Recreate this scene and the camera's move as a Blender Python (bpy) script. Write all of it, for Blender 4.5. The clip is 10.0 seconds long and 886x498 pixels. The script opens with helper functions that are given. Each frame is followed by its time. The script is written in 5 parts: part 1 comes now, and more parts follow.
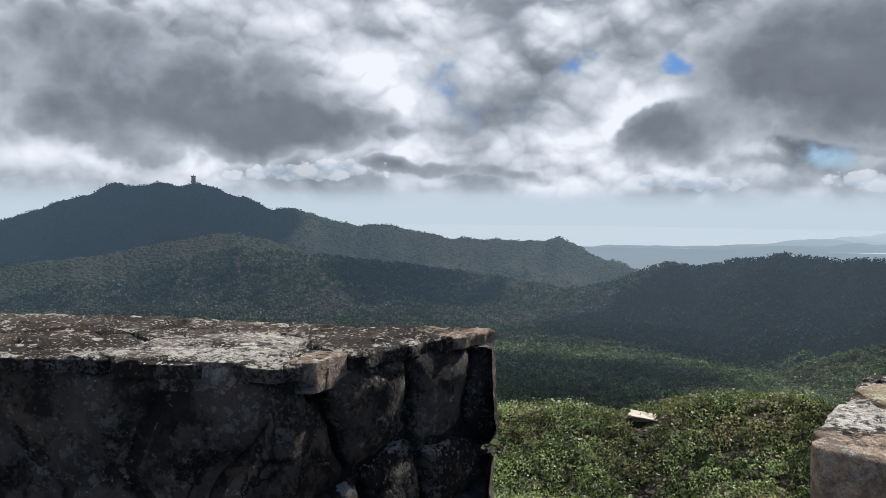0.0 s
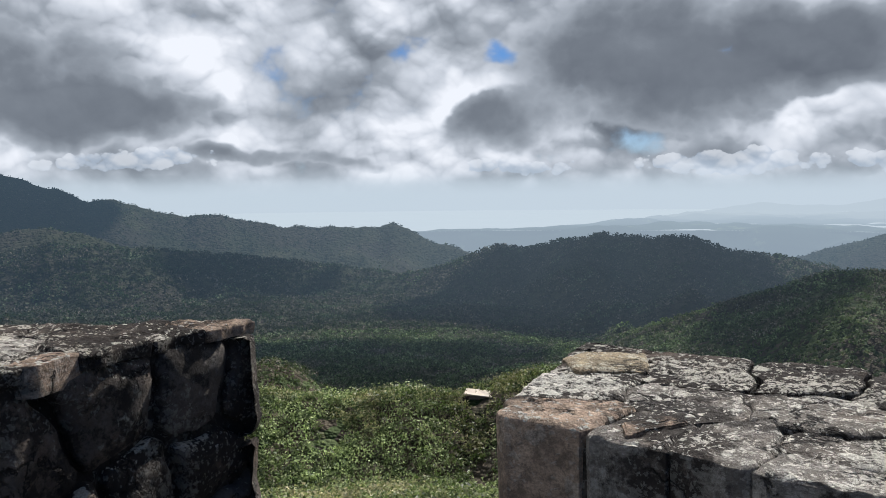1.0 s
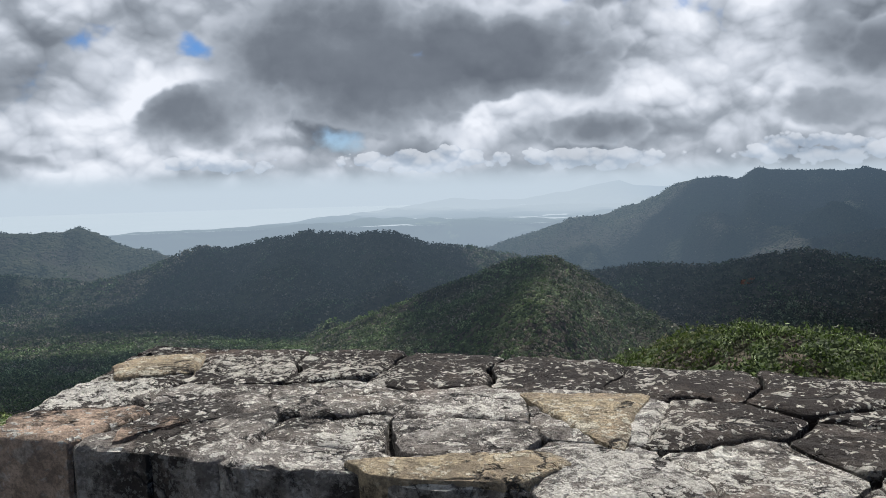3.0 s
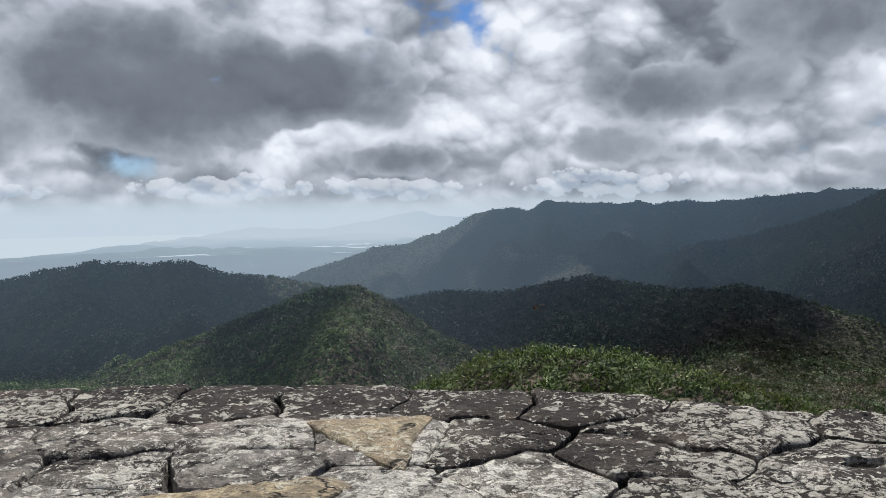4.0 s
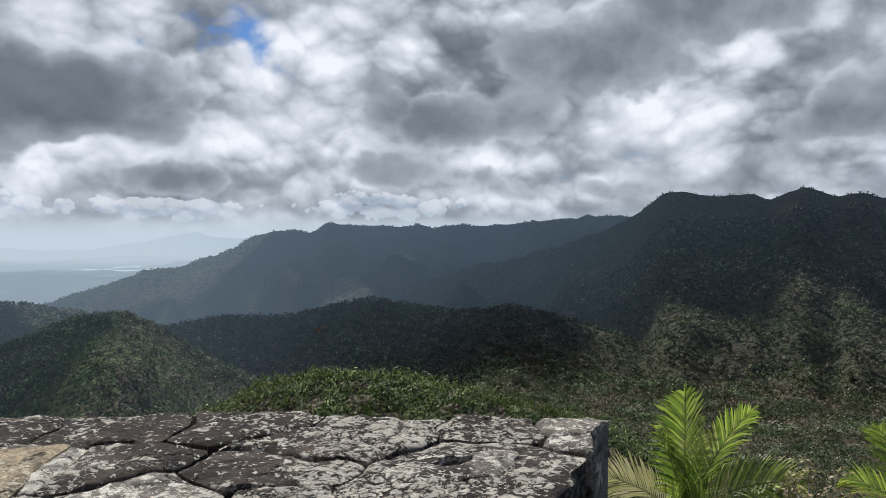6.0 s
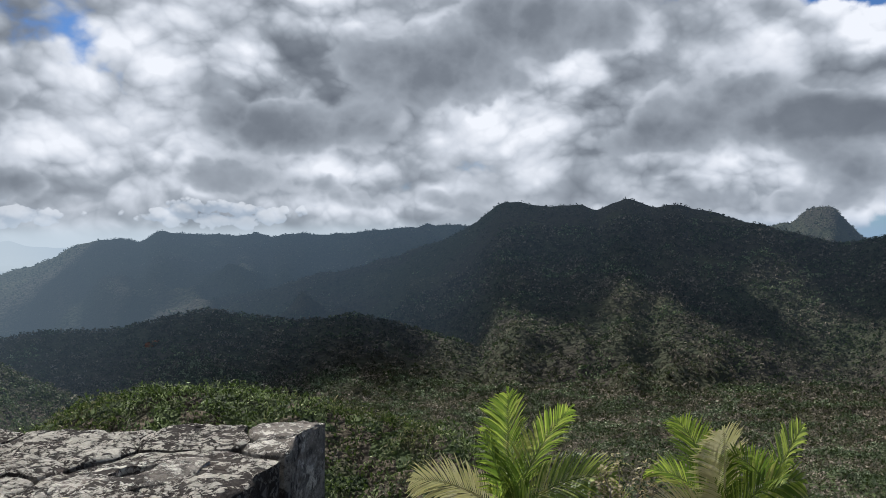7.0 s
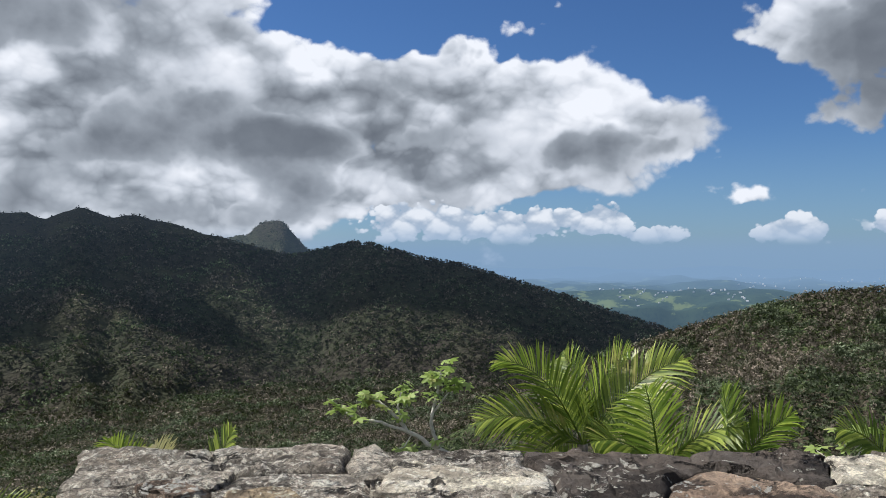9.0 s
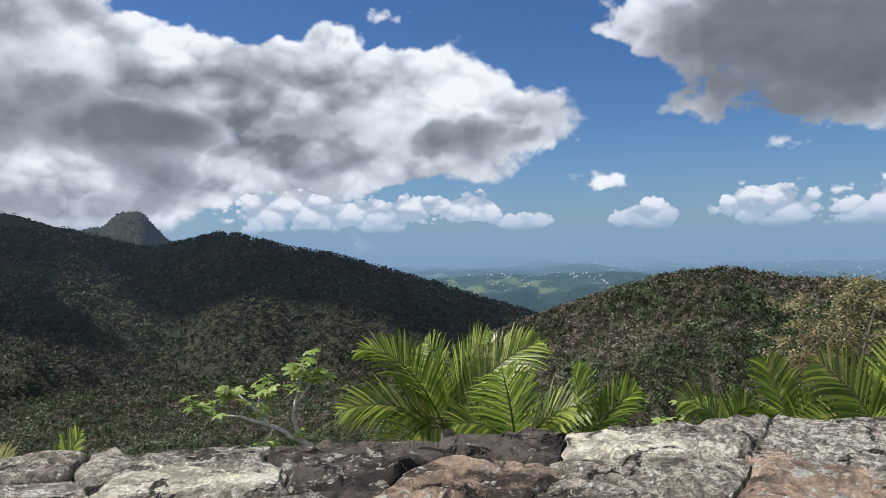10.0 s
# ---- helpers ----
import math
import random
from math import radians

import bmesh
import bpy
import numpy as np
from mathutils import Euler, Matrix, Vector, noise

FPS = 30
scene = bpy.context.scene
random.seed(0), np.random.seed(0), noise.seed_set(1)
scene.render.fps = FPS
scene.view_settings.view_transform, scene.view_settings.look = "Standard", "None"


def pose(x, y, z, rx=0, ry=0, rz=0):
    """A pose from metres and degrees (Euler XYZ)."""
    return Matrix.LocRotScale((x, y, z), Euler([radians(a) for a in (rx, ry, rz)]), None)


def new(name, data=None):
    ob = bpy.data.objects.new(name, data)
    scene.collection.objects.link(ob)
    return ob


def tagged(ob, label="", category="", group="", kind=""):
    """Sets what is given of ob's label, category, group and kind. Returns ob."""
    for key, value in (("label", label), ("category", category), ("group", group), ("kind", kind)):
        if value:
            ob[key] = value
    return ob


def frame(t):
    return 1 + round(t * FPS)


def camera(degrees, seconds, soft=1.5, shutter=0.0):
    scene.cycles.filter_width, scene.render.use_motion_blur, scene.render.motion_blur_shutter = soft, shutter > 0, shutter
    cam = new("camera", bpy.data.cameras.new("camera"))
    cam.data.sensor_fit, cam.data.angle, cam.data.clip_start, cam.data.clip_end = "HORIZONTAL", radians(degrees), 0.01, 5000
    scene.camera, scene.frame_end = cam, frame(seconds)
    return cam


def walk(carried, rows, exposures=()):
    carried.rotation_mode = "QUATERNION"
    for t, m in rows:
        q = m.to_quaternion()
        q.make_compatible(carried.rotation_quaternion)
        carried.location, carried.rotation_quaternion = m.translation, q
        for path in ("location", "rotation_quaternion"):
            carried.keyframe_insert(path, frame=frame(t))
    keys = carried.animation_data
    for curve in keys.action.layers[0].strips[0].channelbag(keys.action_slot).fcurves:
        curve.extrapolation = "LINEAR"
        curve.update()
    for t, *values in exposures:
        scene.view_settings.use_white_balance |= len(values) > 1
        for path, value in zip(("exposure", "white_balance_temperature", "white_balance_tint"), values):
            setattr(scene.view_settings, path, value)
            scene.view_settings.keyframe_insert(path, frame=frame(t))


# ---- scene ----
cam = camera(58.3, 10.0, soft=0.8)
walk(cam, [
    (0.0, pose(0.000, 0.000, 1.520, 86.77, -0.51, 34.60)),
    (0.5, pose(0.103, 0.045, 1.520, 86.24, 0.17, 28.42)),
    (1.0, pose(0.169, 0.074, 1.523, 85.80, 0.58, 22.66)),
    (1.5, pose(0.214, 0.101, 1.522, 84.95, 1.00, 17.16)),
    (2.0, pose(0.273, 0.113, 1.525, 85.33, 1.36, 12.52)),
    (2.5, pose(0.343, 0.125, 1.522, 85.97, 0.81, 8.71)),
    (3.0, pose(0.430, 0.124, 1.519, 85.35, 1.25, 1.60)),
    (3.2, pose(0.447, 0.122, 1.517, 85.20, 1.01, -1.87)),
    (4.3, pose(0.456, 0.088, 1.522, 88.16, 0.65, -15.17)),
    (4.5, pose(0.467, 0.083, 1.525, 88.53, 0.49, -16.69)),
    (5.0, pose(0.510, 0.064, 1.518, 88.93, -0.36, -21.18)),
    (6.5, pose(0.682, -0.088, 1.526, 88.86, 0.47, -32.67)),
    (7.0, pose(0.774, -0.157, 1.518, 89.34, 0.18, -39.53)),
    (7.5, pose(0.903, -0.284, 1.511, 89.25, -0.09, -48.25)),
    (8.0, pose(0.965, -0.350, 1.515, 89.45, -0.20, -59.25)),
    (8.5, pose(1.027, -0.366, 1.515, 90.13, -0.18, -70.23)),
    (9.0, pose(1.066, -0.410, 1.510, 90.07, 0.15, -77.09)),
    (9.5, pose(1.089, -0.479, 1.517, 89.54, 1.00, -81.94)),
    (10.0, pose(1.096, -0.551, 1.511, 89.13, 1.08, -86.43)),
], exposures=[(0.0, 0.5, 6150, 11), (10.0, 0.5, 6150, 11)])

# ---------------------------------------------------------------- node helper
def node(tree, kind, ins=None, **props):
    """One shader node; ins maps a socket's name or index to a value or to another socket."""
    nd = tree.nodes.new(kind)
    for key, value in props.items():
        setattr(nd, key, value)
    for key, value in (ins or {}).items():
        sock = nd.inputs[key]
        if isinstance(value, bpy.types.NodeSocket):
            tree.links.new(value, sock)
        else:
            sock.default_value = value
    return nd


def mth(tree, op, a, b=0.0, c=0.0):
    return node(tree, "ShaderNodeMath", {0: a, 1: b, 2: c}, operation=op).outputs[0]


def ramp(tree, value, lo, hi, out_lo=0.0, out_hi=1.0, smooth=True):
    return node(tree, "ShaderNodeMapRange", {0: value, 1: lo, 2: hi, 3: out_lo, 4: out_hi},
                interpolation_type="SMOOTHSTEP" if smooth else "LINEAR").outputs[0]


def mixc(tree, fac, a, b, blend="MIX"):
    nd = node(tree, "ShaderNodeMix", {0: fac, 6: a, 7: b}, data_type="RGBA", blend_type=blend)
    return nd.outputs[2]


def noise_tex(tree, vector, scale, detail=4.0, rough=0.55, out=0, dist=0.0):
    return node(tree, "ShaderNodeTexNoise", {"Vector": vector, "Scale": scale, "Detail": detail,
                                             "Roughness": rough, "Distortion": dist}).outputs[out]


# ---------------------------------------------------------------- sun and sky
SUN_AZ, SUN_EL = -8.0, 50.0          # degrees; azimuth counted to the left of +y
TO_SUN = Vector((-math.sin(radians(SUN_AZ)) * math.cos(radians(SUN_EL)),
                 math.cos(radians(SUN_AZ)) * math.cos(radians(SUN_EL)), math.sin(radians(SUN_EL))))
sun_data = bpy.data.lights.new("sun", "SUN")
sun_data.energy, sun_data.angle, sun_data.color = 4.7, radians(0.6), (1.0, 0.95, 0.87)
sun = new("sun", sun_data)
sun.rotation_mode = "QUATERNION"
sun.rotation_quaternion = TO_SUN.to_track_quat("Z", "Y")

# broken cumulus: (azimuth, elevation, half width, half height, amount)
GAPS = [(25.1, 10.2, 1.9, 1.0, -0.5), (18.7, 9.3, 1.7, 1.0, -0.74), (7.6, 3.5, 2.2, 0.9, -0.55), (62.4, 2.3, 2.2, 0.7, -0.5), (14.2, 2.3, 2.4, 0.9, -0.6),
        (-14.8, 12.9, 2.3, 2.5, -0.8), (-7.2, 11.9, 1.4, 2.1, -0.6), (-41.3, 10.9, 2.0, 1.1, -0.6), (-55.3, 15.6, 4.1, 1.1, -0.8), (-47.9, 12.1, 2.0, 1.2, -0.5),
        (-65.1, 16.2, 4.0, 1.3, -0.8), (-74.9, 14.9, 4.1, 1.8, -0.9), (-83.8, 13.9, 3.2, 1.2, -0.8), (-96.5, 11.6, 4.5, 2.0, -1.0)]
MASSES = [(-59.2, 9.8, 16.6, 7.5, 1.3), (-77.8, 10.0, 13.2, 5.9, 1.45), (-91.2, 8.7, 8.2, 4.8, 1.3), (-59.9, 3.7, 15.4, 3.5, 1.2), (-75.0, 4.8, 9.0, 3.4, 1.3), (-85.0, 5.6, 8.0, 2.2, 1.0),
          (-106.4, 14.0, 13.0, 4.6, 1.35), (-114.2, 10.4, 7.4, 5.4, 1.2), (-105.4, 8.4, 4.7, 2.1, 0.6), (-109.1, 6.3, 3.1, 1.5, 0.4), (-105.9, 3.5, 2.2, 0.8, 0.45),
          (-97.6, 4.0, 1.0, 1.0, 0.4), (-40.2, 13.8, 17.8, 6.5, 0.9), (-122.0, 13.0, 13.0, 8.0, 1.1)]
LOW = [(-82.2, 1.7, 6.2, 1.7, 1.0), (-88.3, 2.2, 3.2, 1.7, 1.0), (-92.4, 1.0, 3.4, 1.1, 0.9), (-101.0, 1.2, 4.0, 1.8, 1.05), (-109.1, 1.6, 4.4, 2.2, 1.1),
       (-115.5, 1.6, 3.4, 2.1, 1.05), (-75.0, 2.0, 6.0, 2.0, 0.9), (3.0, 1.9, 8.0, 1.3, 0.85), (-9.0, 1.6, 8.0, 1.2, 0.8), (-24.0, 1.9, 9.0, 1.3, 0.8),
       (17.0, 1.5, 7.0, 0.9, 0.75), (44.0, 2.2, 9.0, 1.0, 0.7)]
DARK_OVER_BAY = [(53.5, 7.3, 16.0, 5.4, 0.95), (45.2, 4.9, 8.0, 2.6, 0.7), (60.6, 10.9, 8.1, 2.4, 0.35), (33.0, 2.4, 9.5, 0.9, 0.6), (7.7, 8.5, 13.6, 6.4, 1.1),
                 (18.4, 4.4, 5.0, 2.8, 0.85), (-3.2, 8.9, 8.5, 4.1, 0.7), (-9.3, 3.6, 5.2, 2.0, 0.85), (3.8, 2.6, 3.9, 1.2, 0.55), (40.2, 2.1, 3.2, 1.1, 0.5),
                 (-9.3, 9.4, 4.0, 4.4, 0.5)]
DARK_OVER_LAND = [(-28.6, 8.4, 10.5, 2.9, 0.9), (-37.9, 12.3, 9.5, 3.6, 0.7), (-25.0, 4.5, 6.7, 1.8, 0.5), (-41.0, 2.9, 5.7, 1.5, 0.5), (-58.6, 8.3, 8.8, 4.0, 0.72),
                  (-65.9, 6.6, 5.6, 3.2, 0.7), (-46.7, 15.1, 9.5, 3.0, 0.6), (-61.5, 2.2, 7.7, 1.4, 0.5), (-33.7, 3.5, 6.0, 1.4, 0.45), (-72.5, 7.6, 11.5, 2.4, 0.7),
                  (-89.8, 7.0, 7.2, 2.2, 0.75), (-68.0, 3.8, 6.7, 2.0, 0.5), (-111.5, 11.6, 14.0, 6.4, 1.35), (-52.2, 6.8, 6.0, 1.8, 0.5)]
LIGHTS = [(36.9, 10.0, 7.2, 5.8, 0.34), (20.2, 5.7, 4.2, 3.1, 0.4), (25.6, 5.3, 5.9, 4.3, 0.26), (60.5, 3.1, 6.6, 1.8, 0.3), (49.1, 3.5, 6.1, 1.2, 0.26),
          (-18.6, 9.4, 6.9, 5.9, 0.34), (-1.5, 5.4, 4.9, 1.9, 0.34), (-22.6, 4.6, 2.4, 1.0, 0.3), (-43.0, 6.8, 6.2, 3.6, 0.34), (-48.7, 12.0, 2.4, 1.9, 0.34),
          (-3.9, 5.2, 5.9, 2.3, 0.26), (-68.1, 15.1, 8.7, 3.4, 0.4), (-86.3, 13.5, 5.2, 2.3, 0.4), (-91.3, 12.1, 3.1, 2.3, 0.35), (-58.1, 5.9, 9.1, 1.9, 0.26)]

world = bpy.data.worlds.new("sky")
scene.world = world
world.use_nodes = True
wt = world.node_tree
wt.nodes.clear()
view_dir = node(wt, "ShaderNodeTexCoord").outputs["Generated"]
sep = node(wt, "ShaderNodeSeparateXYZ", {0: view_dir})
azim = mth(wt, "MULTIPLY", mth(wt, "ARCTAN2", mth(wt, "MULTIPLY", sep.outputs[0], -1.0), sep.outputs[1]), 57.29578)
elev = mth(wt, "MULTIPLY", mth(wt, "ARCSINE", sep.outputs[2]), 57.29578)
flat = node(wt, "ShaderNodeVectorMath", {0: view_dir, 1: (1.0, 1.0, 1.25)}, operation="MULTIPLY").outputs[0]
warp_col = noise_tex(wt, flat, 9.0, 4.0, 0.5, out=1)
warp = node(wt, "ShaderNodeVectorMath", {0: warp_col, 1: (0.5, 0.5, 0.5)}, operation="SUBTRACT").outputs[0]
angles = node(wt, "ShaderNodeCombineXYZ", {0: azim, 1: elev, 2: 0.0}).outputs[0]
spot = node(wt, "ShaderNodeVectorMath", {0: warp, 1: (7.0, 4.0, 0.0), 2: angles}, operation="MULTIPLY_ADD").outputs[0]
spot_low = node(wt, "ShaderNodeVectorMath", {0: warp, 1: (4.0, 1.2, 0.0), 2: angles}, operation="MULTIPLY_ADD").outputs[0]


def fields(rows, start, at=None):
    total = start
    for a, e, w, h, amount in rows:
        near = node(wt, "ShaderNodeVectorMath", {0: at or spot, 1: (1 / w, 1 / h, 0.0), 2: (-a / w, -e / h, 0.0)},
                    operation="MULTIPLY_ADD").outputs[0]
        far = node(wt, "ShaderNodeVectorMath", {0: near}, operation="LENGTH").outputs["Value"]
        total = mth(wt, "ADD", total, ramp(wt, far, 0.15, 1.15, amount, 0.0))
    return total


def heaps(vector, octaves):
    """Cauliflower relief of rounded puffs with sharp creases, about 0: its height, and how far each side faces upward."""
    height, lit = 0.0, 0.0
    for scale, amount in octaves:
        above = node(wt, "ShaderNodeVectorMath", {0: vector, 1: (0.06 / scale, 0.0, 0.3 / scale)}, operation="ADD").outputs[0]
        here, there = [node(wt, "ShaderNodeTexVoronoi", {"Vector": v, "Scale": scale, "Randomness": 1.0}).outputs["Distance"] for v in (vector, above)]
        height = mth(wt, "MULTIPLY_ADD", mth(wt, "SUBTRACT", 0.52, here), amount, height)
        lit = mth(wt, "MULTIPLY_ADD", mth(wt, "SUBTRACT", there, here), amount * min(1.0, 26.0 / scale), lit)
    return height, lit


swirl = node(wt, "ShaderNodeVectorMath", {0: warp, 1: (0.045, 0.045, 0.045), 2: flat}, operation="MULTIPLY_ADD").outputs[0]
bumps = noise_tex(wt, flat, 5.0, 3.0, 0.5)
heap, lit_side = heaps(swirl, ((5.5, 0.8), (12.0, 0.8), (26.0, 0.5), (56.0, 0.24), (120.0, 0.1)))
fine = noise_tex(wt, flat, 34.0, 5.0, 0.55)
crisp = ramp(wt, noise_tex(wt, flat, 7.0, 1.0, 0.5), 0.36, 0.6, 0.25, 1.0)

cover = fields(MASSES, fields([(a, e, 1.35 * w, 1.35 * h, 0.86 * q) for a, e, w, h, q in GAPS], ramp(wt, azim, -72.0, -58.0, -0.35, 1.1)))
cover = mth(wt, "MULTIPLY_ADD", mth(wt, "SUBTRACT", bumps, 0.5), 0.9, cover)
cover = mth(wt, "MULTIPLY_ADD", heap, 0.95, cover)
cover = mth(wt, "MULTIPLY_ADD", mth(wt, "SUBTRACT", fine, 0.5), 0.7, cover)
cloud_mask = ramp(wt, cover, 0.05, ramp(wt, azim, -70.0, -50.0, mth(wt, "MULTIPLY_ADD", crisp, -0.3, 0.62), 0.78))
low_field = fields(LOW, 0.0, spot_low)
low_heap, low_lit = heaps(flat, ((34.0, 1.0), (75.0, 0.5), (160.0, 0.25)))
low_cover = mth(wt, "MULTIPLY_ADD", low_heap, 0.9, low_field)
low_cover = mth(wt, "MULTIPLY_ADD", mth(wt, "SUBTRACT", fine, 0.5), 0.8, low_cover)
low_mask = mth(wt, "MULTIPLY", ramp(wt, low_cover, 0.42, 0.58), ramp(wt, elev, 0.2, 0.9))
low_mask = mth(wt, "MULTIPLY", low_mask, ramp(wt, low_field, 0.08, 0.3))

# thick parts are grey with pale rims, thin ones behind them bright
relief = mth(wt, "MULTIPLY", lit_side, crisp)
front = fields(DARK_OVER_LAND, fields(DARK_OVER_BAY, 0.0))
front_edge = mth(wt, "MULTIPLY_ADD", mth(wt, "SUBTRACT", bumps, 0.5), 0.8, front)
front_edge = mth(wt, "MULTIPLY_ADD", heap, 0.5, front_edge)
front_mask = ramp(wt, front_edge, 0.22, mth(wt, "MULTIPLY_ADD", crisp, -0.25, 0.72))
behind = mth(wt, "ADD", fields(LIGHTS, 0.0), ramp(wt, azim, -75.0, -55.0, 0.68, 0.6))
behind = mth(wt, "MULTIPLY_ADD", relief, 0.75, behind)
behind = mth(wt, "MULTIPLY_ADD", mth(wt, "SUBTRACT", bumps, 0.5), 0.7, behind)
behind = mth(wt, "MULTIPLY_ADD", heap, 0.5, mth(wt, "SUBTRACT", behind, 0.02))
dark = ramp(wt, front_edge, 0.28, 1.05, 0.66, 0.14, smooth=False)
dark = mth(wt, "MULTIPLY_ADD", relief, 0.28, dark)
dark = mth(wt, "MULTIPLY_ADD", mth(wt, "SUBTRACT", fine, 0.5), 0.18, dark)
bright = node(wt, "ShaderNodeMix", {0: front_mask, 2: behind, 3: dark}, data_type="FLOAT").outputs[0]
edge_glow = ramp(wt, cover, 0.4, 1.1, 0.1, 0.0)
bright = mth(wt, "ADD", bright, edge_glow)
grey = node(wt, "ShaderNodeValToRGB", {0: bright})
stops = grey.color_ramp.elements
stops[0].position, stops[0].color = 0.0, (0.135, 0.152, 0.178, 1)
stops[1].position, stops[1].color = 1.0, (0.92, 0.93, 0.95, 1)
for place, col in ((0.25, (0.203, 0.225, 0.253, 1)), (0.5, (0.355, 0.385, 0.42, 1)), (0.75, (0.64, 0.67, 0.71, 1))):
    stops.new(place).color = col
low_grey = mixc(wt, ramp(wt, mth(wt, "MULTIPLY_ADD", low_lit, 1.6, mth(wt, "MULTIPLY_ADD", low_heap, 0.6, 0.55)), 0.2, 0.95),
                (0.4, 0.48, 0.58, 1), (0.86, 0.88, 0.9, 1))

nishita = node(wt, "ShaderNodeTexSky", sky_type="NISHITA")
nishita.sun_disc = False
nishita.sun_elevation, nishita.sun_rotation = radians(SUN_EL), radians(-SUN_AZ)
nishita.altitude, nishita.air_density, nishita.dust_density = 900.0, 1.0, 0.4
blue = mixc(wt, 1.0, nishita.outputs[0], (0.38, 0.56, 0.80, 1), "MULTIPLY")
lift = node(wt, "ShaderNodeVectorMath", {0: grey.outputs[0], 3: 10.0}, operation="SCALE").outputs[0]
lift_low = node(wt, "ShaderNodeVectorMath", {0: low_grey, 3: 10.0}, operation="SCALE").outputs[0]
# pale haze over the bay, bluer haze over the plain
haze_col = mixc(wt, ramp(wt, azim, -75.0, -45.0), (2.4, 3.7, 5.4, 1), (5.8, 6.6, 7.1, 1))
haze = mth(wt, "MAXIMUM", ramp(wt, elev, -0.4, 2.6, 1.0, 0.0), ramp(wt, elev, 0.0, 9.0, 0.5, 0.0))
haze = mth(wt, "MULTIPLY", haze, ramp(wt, azim, -75.0, -50.0, 0.85, 1.0))
clear = mixc(wt, haze, blue, haze_col)
haze_front = mth(wt, "MULTIPLY", haze, ramp(wt, elev, 0.4, 2.0, 1.0, 0.1))
high = mixc(wt, haze_front, lift, haze_col)
total_sky = mixc(wt, cloud_mask, clear, high)
lift_low = mixc(wt, ramp(wt, elev, 0.5, 2.4, 0.8, 0.08), lift_low, mixc(wt, 0.5, haze_col, (5.0, 6.0, 7.2, 1)))
total_sky = mixc(wt, mth(wt, "MULTIPLY", low_mask, ramp(wt, azim, -70.0, -50.0, 1.0, 0.6)), total_sky, lift_low)
back = node(wt, "ShaderNodeBackground", {"Color": total_sky, "Strength": 0.07})
node(wt, "ShaderNodeOutputWorld", {"Surface": back.outputs[0]})

# ---------------------------------------------------------------- materials
def material(name):
    mat = bpy.data.materials.new(name)
    mat.use_nodes = True
    mat.node_tree.nodes.clear()
    return mat, mat.node_tree


def finish(tree, colour, rough=0.9, bump=None, strength=0.5, distance=0.01, spec=0.3, **extra):
    ins = {"Base Color": colour, "Roughness": rough, "Specular IOR Level": spec}
    ins.update(extra)
    shader = node(tree, "ShaderNodeBsdfPrincipled", ins)
    if bump is not None:
        b = node(tree, "ShaderNodeBump", {"Strength": strength, "Distance": distance, "Height": bump})
        tree.links.new(b.outputs[0], shader.inputs["Normal"])
    node(tree, "ShaderNodeOutputMaterial", {"Surface": shader.outputs[0]})
    return shader


